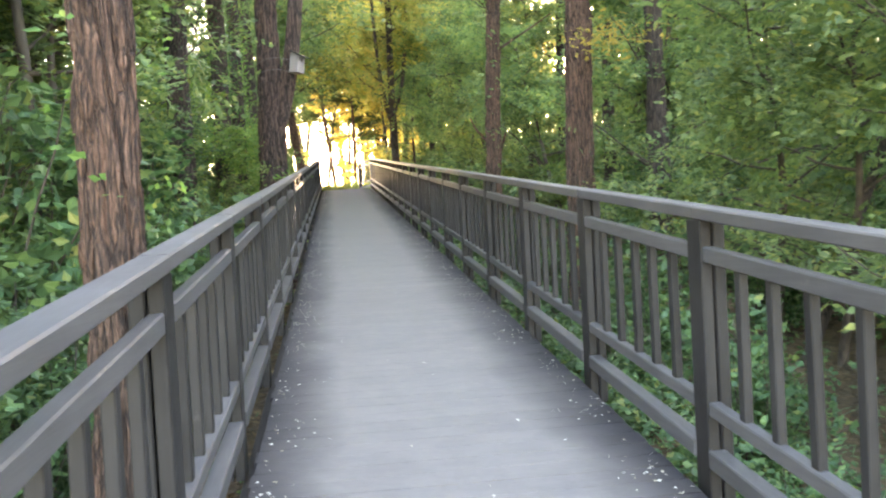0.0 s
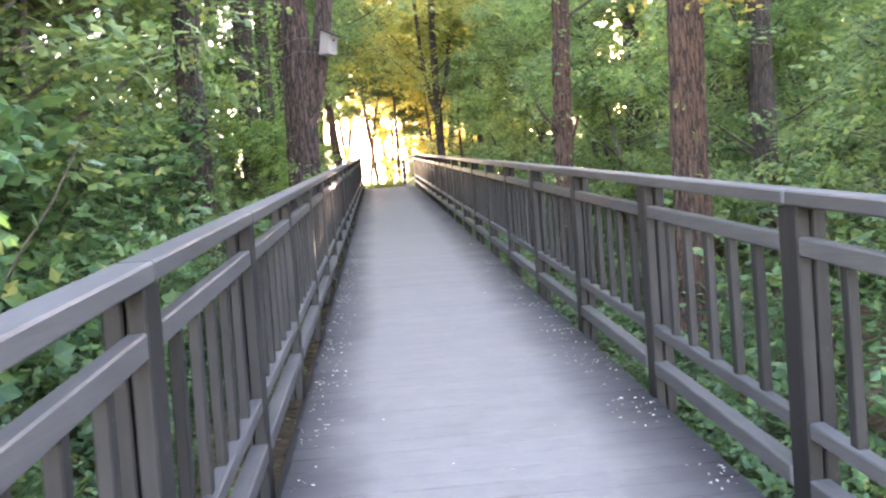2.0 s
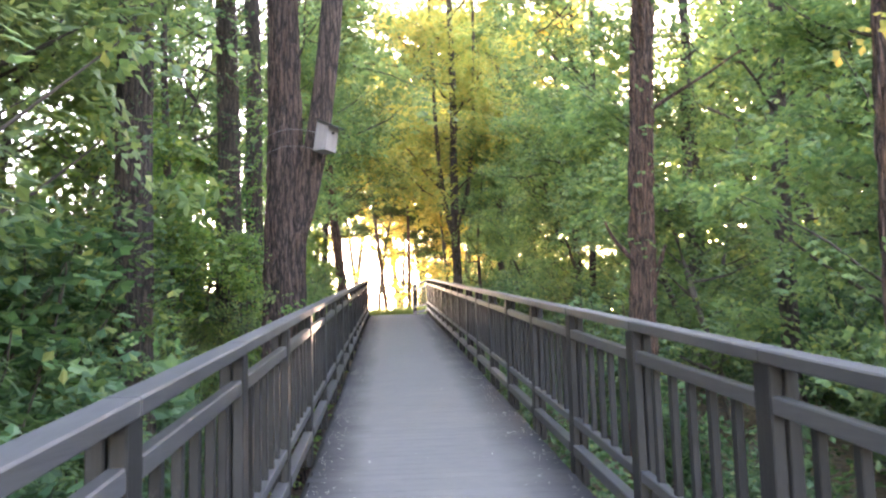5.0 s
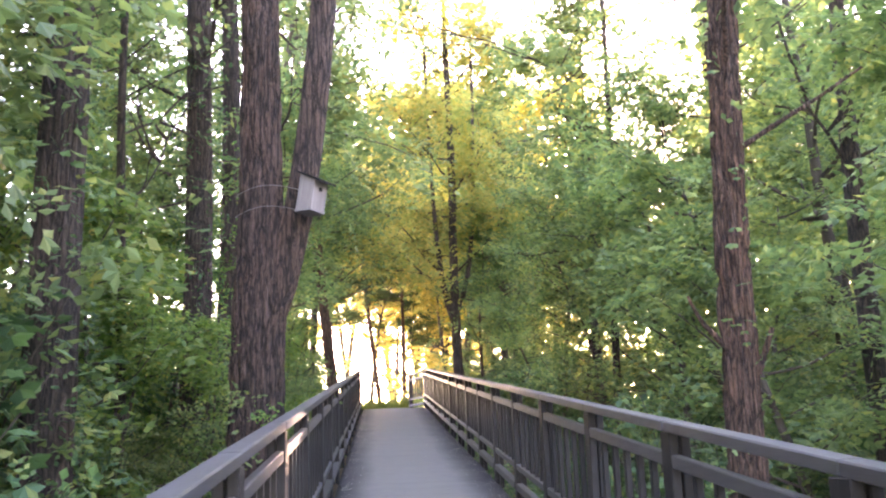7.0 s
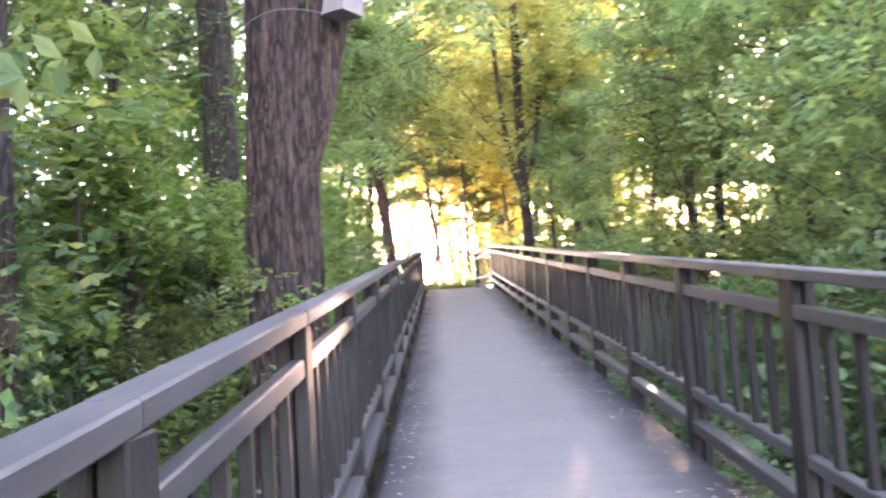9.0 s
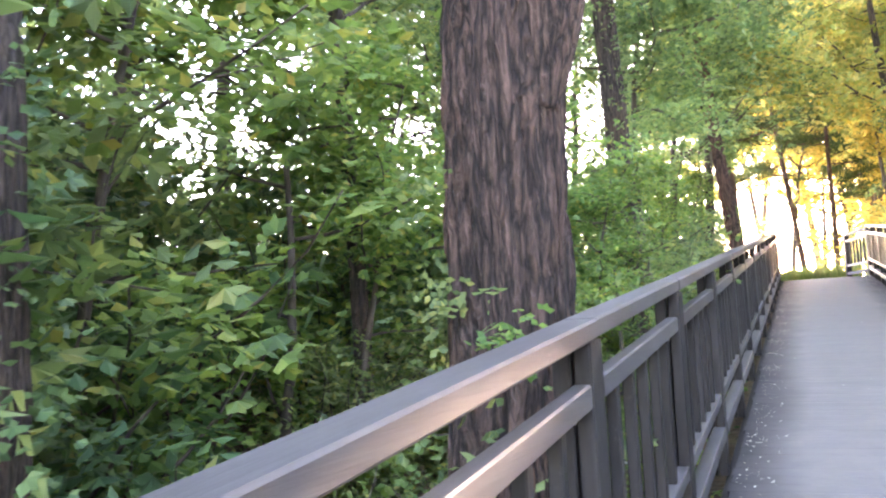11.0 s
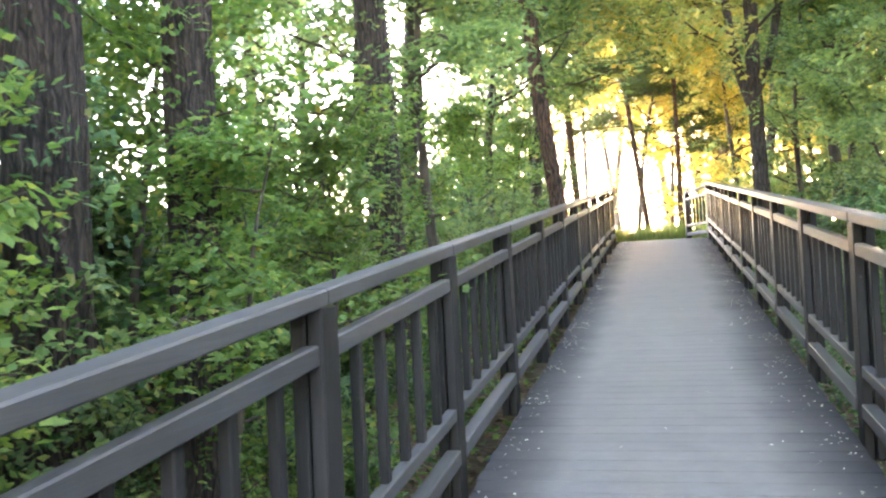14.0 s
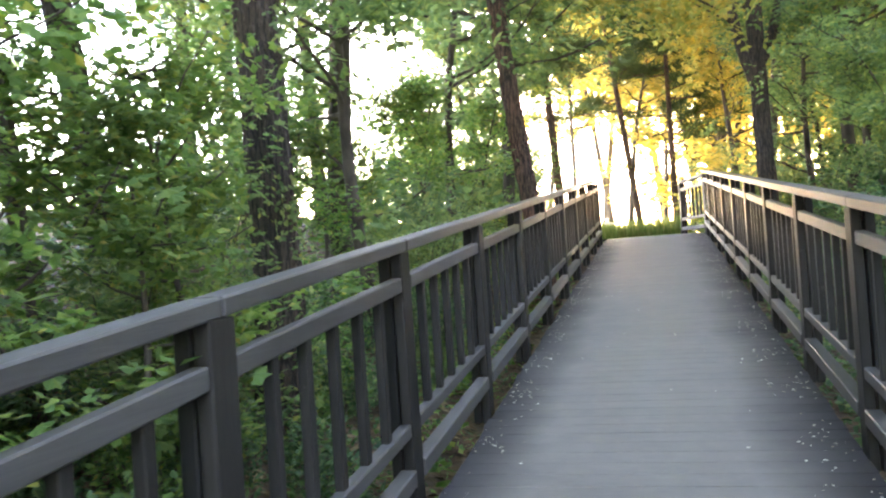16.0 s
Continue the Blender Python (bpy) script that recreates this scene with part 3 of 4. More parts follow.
def shrub(seed, height, spread, n, mat, template, size):
    g, r = np.random.default_rng(seed), random.Random(seed)
    t = thing("shrub", Matrix.Translation((0, 0, -200)), "leafy dark green shrub growing on the woodland floor", "shrub", "undergrowth shrubs")
    lines, anchors = [], []
    for i in range(int(9 * spread) + 5):
        w, e = r.uniform(0, 2 * math.pi), r.uniform(0.1, 1.0)
        st = wander((r.uniform(-.2, .2) * spread, r.uniform(-.2, .2) * spread, -0.1), (math.cos(w) * e * spread, math.sin(w) * e * spread, height), height * r.uniform(0.6, 1.15), 7, 0.2, r)
        lines.append((st, taper(0.012, 0.004, 8)))
        anchors += [tuple(p) for p in st[1:]]
    tagged(share("stemwork", wood_mesh("stemwork", lines, TWIG, 4), t, Matrix()), kind="stuff")
    a = np.array(anchors)
    a = a[gathered(len(a), n, g)]
    p = a + g.normal(0, 1, a.shape) * np.array([0.16, 0.16, 0.08])
    p[:, 2] = np.maximum(p[:, 2], 0.03)
    tagged(share("foliage", sprays("foliage", p, g.uniform(0.65, 1.3, n) * size, mat, template, 0.5, seed=seed), t, Matrix()), kind="stuff")
    return t


BROWN = "tall tree with reddish brown deeply furrowed bark beside the boardwalk"
DARK = "tall dark-barked tree rising out of the undergrowth"
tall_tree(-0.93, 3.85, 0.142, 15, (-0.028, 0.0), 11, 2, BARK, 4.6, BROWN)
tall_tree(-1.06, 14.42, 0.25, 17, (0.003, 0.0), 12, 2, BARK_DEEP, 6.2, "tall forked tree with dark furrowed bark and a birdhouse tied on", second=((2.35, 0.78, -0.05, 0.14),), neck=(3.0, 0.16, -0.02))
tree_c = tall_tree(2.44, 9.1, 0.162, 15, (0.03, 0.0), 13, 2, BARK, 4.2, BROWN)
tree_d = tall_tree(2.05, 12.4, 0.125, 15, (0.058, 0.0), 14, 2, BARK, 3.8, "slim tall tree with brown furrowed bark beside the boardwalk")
tall_tree(-2.27, 13.2, 0.19, 15, (0.0, 0.0), 15, 1, BARK_DARK, 4.5, DARK)
tall_tree(-2.2, 17.6, 0.19, 15, (-0.01, 0.0), 17, 1, BARK_DARK, 4.5, "tall dark-barked tree overgrown with dark climbing leaves")
tall_tree(-1.93, 18.5, 0.15, 15, (-0.02, 0.0), 16, 1, BARK_DARK, 4.5, DARK)
tall_tree(-1.93, 21.5, 0.16, 15, (-0.02, 0.0), 19, 1, BARK_DARK, 3.4, "tall dark-barked tree clad in ivy", limbs=9, leafy=700)
tall_tree(-3.9, 22.7, 0.14, 14, (-0.17, 0.0), 18, 1, BARK_DARK, 4.5, "dark-barked tree leaning outward against the bright sky")
tall_tree(-1.0, 27.4, 0.135, 14, (-0.1, 0.0), 20, 1, BARK, 3.6, "leaning tree with brown bark near the end of the boardwalk", limbs=18, leafy=3000, leaf_size=1.2)
tall_tree(2.03, 30.0, 0.14, 14.5, (0.0, 0.0), 21, 1, BARK_DARK, 2.9, "forked tree with spreading limbs and leaves coloured sunlit gold", second=((2.5, -0.62, 0.2, 0.08), (2.9, 0.75, 0.3, 0.075)), limbs=26, leaves=LEAF_GOLD, leafy=6000, leaf_size=1.3)
for p0, way, ln, r0, sd in (((0.2, -0.02, 2.15), (0.55, -0.1, 1.0), 0.3, 0.032, 4), ((0.05, 0.0, 2.3), (-1.0, -0.1, 0.9), 0.42, 0.022, 6), ((0.25, 0.0, 3.6), (1.0, -0.2, 0.7), 0.9, 0.02, 9)):
    pts = wander(p0, way, ln, 6, 0.16, random.Random(sd))
    share("limb", wood_mesh("limb", [(pts, taper(r0, r0 * 0.45, 7))], BARK, 8), tree_d, Matrix())
g_ = np.random.default_rng(3)
p_ = np.array([0.2, -0.55, 3.2 - ground_z(2.5, 9.1)]) + g_.normal(0, 1, (90, 3)) * np.array([0.2, 0.12, 0.09])
tagged(share("yellow_leaves", sprays("yellow_leaves", p_, g_.uniform(0.09, 0.16, 90), LEAF_YELLOW, BROAD, 0.5, seed=3), tree_c, Matrix()), "bright yellow leaves on a low twig", kind="stuff")
tall_tree(4.3, 8.0, 0.06, 7, (0.42, 0.0), 25, 0, BARK_DARK, 1.8, "thin leaning tree with crooked limbs", limbs=9, crown_n=2, leafy=420)
tall_tree(-2.72, 16.4, 0.06, 9, (-0.02, 0.0), 26, 0, BARK_DARK, 2.6, "thin crooked tree with spreading limbs", limbs=12, crown_n=3, leafy=380)
tall_tree(4.47, 12.1, 0.15, 14, (0.01, 0.0), 27, 1, BARK_DARK, 4.0, "tall dark-barked tree behind the brown trunks")
# slim trunks deeper in the wood
for k, (x, y, r0) in enumerate(((4.9, 15.6, 0.12), (5.46, 20.0, 0.11), (4.0, 22.0, 0.07), (7.5, 12.0, 0.13), (6.5, 22.5, 0.09), (8.8, 8.5, 0.14), (4.85, 19.0, 0.09), (9.5, 18.0, 0.1),
                                (-4.2, 9.0, 0.14), (-3.7, 6.8, 0.1), (-5.5, 12.5, 0.12), (-6.5, 17.0, 0.1), (-4.6, 20.5, 0.06), (-7.5, 21.5, 0.12), (-4.4, 28.5, 0.1), (-7.0, 29.5, 0.12), (3.9, 5.2, 0.12), (5.8, 5.0, 0.1))):
    tall_tree(x, y, r0, rnd.uniform(11, 15), (rnd.uniform(-0.06, 0.06), 0.0), 60 + k, 0, BARK_DARK, 3.5, "slim dark trunk standing deeper in the wood", limbs=8, crown_n=3, leafy=620)

variants = [young_tree(31, 6.0, 2.3, 1450, LEAF, LOCUST, 0.28), young_tree(32, 7.5, 2.6, 1600, LEAF, LOCUST, 0.31),
            young_tree(33, 4.2, 1.9, 1150, LEAF, LOCUST, 0.25, 0.1), young_tree(34, 8.5, 2.6, 1500, LEAF, LOCUST, 0.32, 0.35),
            young_tree(35, 9.0, 3.2, 1650, LEAF, COARSE, 0.36, 0.15),
            young_tree(39, 4.6, 2.0, 1050, LEAF_LIGHT, BROAD, 0.25, 0.12),
            young_tree(40, 4.2, 1.3, 900, LEAF_DARK, BROAD, 0.24, 0.1, "young tree with dense dark green leaves")]
golden = [young_tree(38, 9.0, 3.2, 1700, LEAF_YELLOW, COARSE, 0.36, 0.4, "tall tree beyond the boardwalk with leaves coloured sunlit yellow"), young_tree(36, 9.0, 3.0, 2000, LEAF_YELLOW, COARSE, 0.34, 0.12, "tree beyond the boardwalk with leaves coloured sunlit yellow"), young_tree(37, 7.0, 2.7, 1700, LEAF_YELLOW, COARSE, 0.3, 0.1, "tree beyond the boardwalk with leaves coloured sunlit yellow")]
bushes = [shrub(41, 1.2, 1.0, 620, LEAF_DARK, LOCUST, 0.2), shrub(42, 1.7, 1.2, 640, LEAF_DARK, BROAD, 0.25), shrub(43, 0.7, 0.9, 480, LEAF_DARK, BROAD, 0.16), shrub(44, 2.2, 1.3, 850, LEAF, LOCUST, 0.24),
          shrub(45, 1.5, 1.1, 600, LEAF_LIGHT, BROAD, 0.19)]


def plant(kinds, k, x, y, s):
    m = Matrix.Translation((x, y, ground_z(x, y) - 0.04)) @ Matrix.Rotation(rnd.uniform(0, 6.28), 4, "Z") @ Matrix.Rotation(rnd.uniform(-0.1, 0.1), 4, "X")
    ob = copy_thing(kinds[k], m)
    ob.scale = (s, s, s * rnd.uniform(0.9, 1.1))
    return ob


# understorey on both sides
rnd.seed(101)
for i in range(21):
    y = -1.0 + i * 1.75 + rnd.uniform(-0.5, 0.5)
    plant(variants, rnd.choice((0, 0, 2, 1)), 3.7 + rnd.uniform(0, 2.0), y, rnd.uniform(0.75, 1.0))
    plant(variants, rnd.choice((0, 1, 4)), 7.5 + rnd.uniform(0, 4.5), y + rnd.uniform(-0.8, 0.8), rnd.uniform(0.85, 1.15))
    plant(bushes, 3, 10 + rnd.uniform(0, 5), y, rnd.uniform(1.6, 2.2))
    if i % 2:
        plant(variants, 4, 14 + rnd.uniform(0, 6), y, rnd.uniform(1.0, 1.2))
    if y < 13 or (i % 2 and y < 20):
        plant(variants, rnd.choice((0, 2, 2, 1)) if y < 13 else rnd.choice((0, 5)), -3.3 - rnd.uniform(0, 1.4), y, rnd.uniform(0.7, 0.95))
    if y > 20:
        plant(variants, 5, -2.2 - rnd.uniform(0, 0.6), y + 0.8, rnd.uniform(0.48, 0.62))
    elif y > 14:
        plant(variants, 5, -2.7 - rnd.uniform(0, 0.6), y + 0.8, rnd.uniform(0.6, 0.8))
    if 3 < y < 13.0:
        plant(variants, rnd.choice((1, 3)), -3.2 - rnd.uniform(0, 1.2), y + 0.7, rnd.uniform(0.85, 1.1))
    if y < 12:
        plant(variants, rnd.choice((1, 3, 4)), -6.0 - rnd.uniform(0, 3.0), y, rnd.uniform(1.0, 1.3))
        if i % 2:
            plant(variants, 4, -11 - rnd.uniform(0, 4), y, rnd.uniform(1.0, 1.3))
    elif i % 3 == 0:
        plant(variants, 3, -6.0 - rnd.uniform(0, 3.0), y, rnd.uniform(0.6, 0.8))
for x, y, s in ((-7.0, 14.0, 1.0), (-9.0, 17.0, 1.0), (-8.0, 11.0, 1.1), (-11.0, 15.0, 1.2), (-13.0, 20.0, 1.0), (-5.2, 12.2, 1.0), (-5.5, 9.5, 1.0), (-6.0, 6.0, 1.0)):
    plant(variants, rnd.choice((1, 4)), x, y, s)
for x, y, s in ((-6.0, 13.0, 1.1), (-8.0, 15.6, 1.2), (-4.6, 11.4, 1.0), (3.7, 32.0, 1.3)):
    plant(variants, 3, x, y, s)
plant(variants, 5, -2.8, 16.3, 0.6)
plant(variants, 6, -3.2, 4.2, 1.0)
for x, y, s in ((-1.95, 16.6, 0.5), (-1.75, 18.2, 0.5), (-1.75, 19.6, 0.52), (-1.8, 20.6, 0.55)):
    plant(variants, 5, x, y, s)
for x, y, s in ((-3.2, 9.0, 1.0), (-3.6, 12.0, 1.05), (-4.6, 13.6, 1.1), (-3.0, 7.4, 0.95), (-6.5, 16.5, 1.1), (-6.0, 8.0, 1.1)):
    plant(variants, 1, x, y, s)
for k in range(16):
    plant(bushes, rnd.choice((1, 3, 1)), -3.2 - rnd.uniform(0, 3.6), 13.6 + k * 0.45, rnd.uniform(1.05, 1.4))
for x, y, s in ((-4.5, 19.0, 1.0), (-3.7, 21.6, 0.85), (-3.3, 24.6, 0.8), (-4.8, 27.0, 0.9), (-5.6, 17.0, 1.0), (-1.9, 30.0, 1.15), (-4.0, 5.0, 1.0), (-4.6, 7.6, 1.05)):
    plant(variants, 3, x, y, s)
# low dark growth close under the railings
for i in range(17):
    y = 2.6 + i * 0.66 + rnd.uniform(-0.2, 0.2)
    plant(bushes, rnd.choice((1, 2, 0)), -1.55 - rnd.uniform(0, 0.3), y, rnd.uniform(0.4, 0.55))
    plant(bushes, rnd.choice((1, 0)), (-2.2 if y < 6.5 else -2.75) - rnd.uniform(0, 0.5), y + 0.3, rnd.uniform(0.8, 1.0) if y < 6.5 else rnd.uniform(1.2, 1.5))
    if i % 2:
        plant(bushes, rnd.choice((2, 0)), 2.05 + rnd.uniform(0, 0.3), y - 1.5, rnd.uniform(0.45, 0.6))
# the far wood that closes the view to the east
for i in range(15):
    plant(bushes, 3, 16 + rnd.uniform(0, 7), 17.0 + i * 2.1, rnd.uniform(2.5, 3.1))
# the sunlit edge of the wood behind the top of the ramp
for x, y, s in ((2.4, 39.0, 0.95), (4.6, 41.0, 1.1), (3.0, 57.0, 1.15), (3.4, 47.0, 1.25), (6.8, 45.0, 1.2), (1.6, 54.0, 1.35), (8.5, 40.0, 1.0), (5.2, 53.0, 1.3), (2.0, 43.0, 1.05), (7.5, 49.0, 1.2), (3.0, 60.0, 1.5), (12.0, 62.0, 1.5), (10.5, 44.0, 1.1), (6.0, 58.0, 1.5)):
    plant(golden, rnd.choice((1, 2)), x, y, s * 1.15)
for x, y, s in ((-1.6, 58.0, 1.7), (1.9, 47.0, 1.45), (-4.8, 58.0, 1.5), (2.6, 50.0, 1.6), (4.8, 46.0, 1.4), (2.3, 41.5, 1.2), (1.0, 60.0, 2.2), (-2.5, 63.0, 2.1), (4.0, 62.0, 2.3), (2.6, 46.0, 1.85), (6.8, 44.0, 1.7), (2.7, 36.2, 1.4), (4.6, 34.5, 1.3), (-0.5, 44.0, 1.0), (0.7, 48.0, 1.1), (-2.2, 46.0, 1.1)):
    plant(golden, 0, x, y, s)
for x, y, s in ((7.0, 20.0, 1.4), (4.4, 24.0, 1.2), (9.5, 24.0, 1.5), (-2.8, 25.0, 1.45), (-4.0, 13.2, 1.25), (-3.7, 10.6, 1.25), (-5.5, 14.0, 1.35), (-9.5, 16.0, 1.5), (-4.4, 9.5, 1.2), (-7.5, 12.0, 1.4), (-6.0, 10.0, 1.3)):
    plant(variants, 3, x, y, s)
for x, y, s in ((-1.9, 23.6, 0.85), (-2.2, 27.8, 0.9), (-1.9, 31.4, 0.8), (-3.0, 33.8, 0.8)):
    plant(variants, 1, x, y, s)
for x, y, s in ((2.2, 34.6, 0.8), (3.2, 36.0, 1.0), (4.4, 34.0, 1.1), (5.5, 37.5, 1.4), (7.5, 36.0, 1.5), (9.5, 34.0, 1.5), (6.2, 33.0, 1.3), (2.6, 37.8, 0.9), (4.0, 39.5, 1.2), (-2.1, 33.0, 0.85), (-2.7, 36.2, 1.2), (-1.85, 29.6, 0.75), (-3.8, 38.0, 1.5), (-2.3, 31.2, 0.9), (1.85, 33.4, 0.55), (1.9, 35.4, 0.7), (1.3, 36.6, 0.6)):
    plant(bushes, rnd.choice((3, 4)), x, y, s)
for x, y, s in ((3.6, 34.5, 0.8), (5.8, 36.5, 1.1), (8.5, 35.0, 1.0), (-3.6, 35.0, 0.6), (-7.5, 37.5, 0.7), (3.0, 31.0, 0.75), (3.9, 32.6, 0.95), (5.4, 35.2, 1.1), (4.6, 37.5, 1.2), (18, 38, 1.4), (20, 30, 1.4), (13, 36, 1.2), (15, 40, 1.3), (20, 44, 1.4), (13, 31, 1.1), (16, 34, 1.2), (23, 47, 1.4), (10.5, 33, 1.0), (24, 38, 1.4)):
    plant(variants, rnd.choice((1, 3, 4)), x, y, s)
rnd.seed(202)
for i in range(40):
    y = -2.0 + i * 0.85 + rnd.uniform(-0.3, 0.3)
    plant(bushes, rnd.choice((0, 1, 2, 2)) if y < 11 else rnd.choice((0, 2, 3, 4)), -1.75 - rnd.uniform(0, 0.9), y, rnd.uniform(0.7, 1.05) if y < 11 else rnd.uniform(0.5, 0.85))
    plant(bushes, rnd.choice((0, 1, 2, 2)), 2.3 + rnd.uniform(0, 0.9), y, rnd.uniform(0.7, 1.05))
    if i % 2 == 0:
        plant(bushes, rnd.choice((0, 1, 3, 4)), -3.2 - rnd.uniform(0, 2.0), y, rnd.uniform(0.9, 1.3))
        plant(bushes, rnd.choice((0, 1, 3)), 4.2 + rnd.uniform(0, 2.0), y, rnd.uniform(0.9, 1.3))
        plant(bushes, rnd.choice((1, 3)), 6.5 + rnd.uniform(0, 3.0), y, rnd.uniform(1.0, 1.5))
for i in range(26):
    plant(bushes, rnd.choice((2, 2, 4, 0)), -1.3 - rnd.uniform(0, 0.9), 14.5 + i * 0.4, rnd.uniform(0.4, 0.6))
for o in variants + golden + bushes:
    for c in o.children_recursive:
        bpy.data.objects.remove(c)
    bpy.data.objects.remove(o)


# ---- pines at the gap ----
def pine(x, y, height, lean, seed, first):
    g, r = np.random.default_rng(seed), random.Random(seed)
    t = thing("pine_tree", Matrix.Translation((x, y, ground_z(x, y))), "leaning pine with a bare trunk and flat needle tufts", "tree", "pines at the top")
    pts = [(lean * h, 0.0, h) for h in np.linspace(-0.3, height, 14)]
    share("trunk", wood_mesh("trunk", [(pts, taper(0.1, 0.03, 14))], BARK_PINE, 12), t, Matrix())
    lines, a = [], []
    for i in range(26):
        h = first + (height - first) * (i / 26) ** 0.9
        w = r.uniform(0, 6.28)
        br = wander((lean * h, 0, h), (math.cos(w), math.sin(w), r.uniform(-0.15, 0.25)), r.uniform(1.1, 2.6) * (1.15 - 0.5 * i / 26), 6, 0.18, r)
        lines.append((br, taper(0.025, 0.006, 7)))
        a += [tuple(p) for p in br[2:]]
    tagged(share("branchwork", wood_mesh("branchwork", lines, BARK_PINE, 5), t, Matrix()), kind="stuff")
    a = np.array(a)
    a = a[g.integers(0, len(a), 1500)] + g.normal(0, 1, (1500, 3)) * np.array([0.16, 0.16, 0.06])
    tv, tf = [], []
    for i in range(7):
        w = 2 * math.pi * i / 7
        c, sn = math.cos(w), math.sin(w)
        k = len(tv)
        tv += [(0, 0, 0), (0.5 * c - 0.05 * sn, 0.5 * sn + 0.05 * c, 0.25), (c, sn, 0.4), (0.5 * c + 0.05 * sn, 0.5 * sn - 0.05 * c, 0.25)]
        tf.append((k, k + 1, k + 2, k + 3))
    tagged(share("needles", sprays("needles", a, g.uniform(0.2, 0.36, 1500), NEEDLE, (np.array(tv), np.array(tf)), 0.4, seed=seed), t, Matrix()), kind="stuff")


pine(0.02, 40.0, 9.5, -0.11, 81, 3.6)
pine(0.9, 40.3, 8.0, 0.0, 82, 2.6)
pine(-1.4, 34.0, 9.5, -0.06, 84, 3.2)
pine(-3.6, 38.5, 9.0, 0.03, 83, 3.0)

# ---- birdhouse ----
house = thing("birdhouse", Matrix.Translation((-0.605, 14.12, 3.965)) @ Matrix.Rotation(radians(8), 4, "Y") @ Matrix.Rotation(radians(48), 4, "Z") @ Matrix.Diagonal((1.02, 1.02, 0.97, 1)), "weathered pale wooden birdhouse wired to a tree stem", "birdhouse")


def sloped(*boxes):
    """Upright boards whose tops follow the slope of the roof."""
    bm = bmesh.new()
    for b in boxes:
        box_bm(bm, *b, bevel=0.002)
    for v in bm.verts:
        if v.co.z > 0.2:
            v.co.z += 0.38 * (v.co.y + 0.09)
    return bm


for name, b in (("side_board", (-0.075, -0.06, -0.09, 0.09, 0.012, 0.27)), ("side_board", (0.06, 0.075, -0.09, 0.09, 0.012, 0.27)),
                ("back_board", (-0.06, 0.06, 0.075, 0.09, 0.012, 0.27)), ("front_board", (-0.06, 0.06, -0.09, -0.075, 0.012, 0.27))):
    front_board = part(name, sloped(b), BOX, house)
bm = bmesh.new()
box_bm(bm, -0.08, 0.08, -0.095, 0.095, 0.0, 0.012, bevel=0.002)
part("floor_board", bm, BOX, house)
bm = bmesh.new()
box_bm(bm, -0.095, 0.095, -0.17, 0.11, 0.0, 0.016, shear=0.38, bevel=0.002)
bmesh.ops.translate(bm, verts=bm.verts, vec=(0, 0, 0.306))
part("roof", bm, BEAM, house, "dark sloping roof board")
# dark disc laid on the board for the shade inside the entrance hole
bm = bmesh.new()
bmesh.ops.create_cone(bm, cap_ends=True, segments=20, radius1=0.019, radius2=0.019, depth=0.006)
bmesh.ops.rotate(bm, verts=bm.verts, matrix=Matrix.Rotation(radians(90), 3, "X"))
bmesh.ops.translate(bm, verts=bm.verts, vec=(0.0, -0.0915, 0.2))
part("entrance_hole", bm, BEAM, front_board, "dark round disc for the shade in the entrance hole")


def wire(z, r0):
    """A tie wire round the forked stem."""
    v, f = [], []
    pts = [(-0.95 + (0.42 if math.cos(w) > 0 else 0.3) * math.cos(w) * r0, 14.42 + 0.27 * math.sin(w), z + 0.02 * math.sin(3 * w)) for w in np.linspace(0, 2 * math.pi, 40)]
    tube(v, f, pts, [0.0028] * 40, 5)
    return mesh_np("wire", v, f, BOX, True)


for z in (4.02, 4.2):
    tagged(new("wire", wire(z, 1.0)), "thin pale wire tied round the forked tree", "wire", "birdhouse wires")


# ---- small growth and litter ----
def tufts(name, n, place, size, mat, label, category, template, spread, seed):
    g = np.random.default_rng(seed)
    p = np.array([place(g) for _ in range(n)])
    return tagged(new(name, sprays(name, p, g.uniform(0.6, 1.4, n) * size, mat, template, spread, seed=seed)), label, category, kind="stuff")


def blades(name, n, place, height, mat, label, seed):
    g = np.random.default_rng(seed)
    v, f = np.zeros((n, 6, 3)), []
    p = np.array([place(g) for _ in range(n)])
    w = g.uniform(0, 6.28, n)
    h = g.uniform(0.5, 1.3, n) * height
    bx, by = np.cos(w), np.sin(w)
    lean_ = g.uniform(0.1, 0.6, n) * h
    for i, (u, wd) in enumerate(((0, 0.006), (0.55, 0.005), (1.0, 0.0006))):
        for j, sg in enumerate((-1, 1)):
            v[:, i * 2 + j] = p + np.stack([lean_ * u * u * bx - sg * wd * by, lean_ * u * u * by + sg * wd * bx, h * u], -1)
    base = np.arange(n)[:, None] * 6
    f = np.concatenate([base + np.array([0, 1, 3, 2]), base + np.array([2, 3, 5, 4])])
    return tagged(new(name, mesh_np(name, v.reshape(-1, 3), f, mat)), label, "grass", kind="stuff")


def at(x, y, dz=0.0):
    return (x, y, ground_z(x, y) + dz)


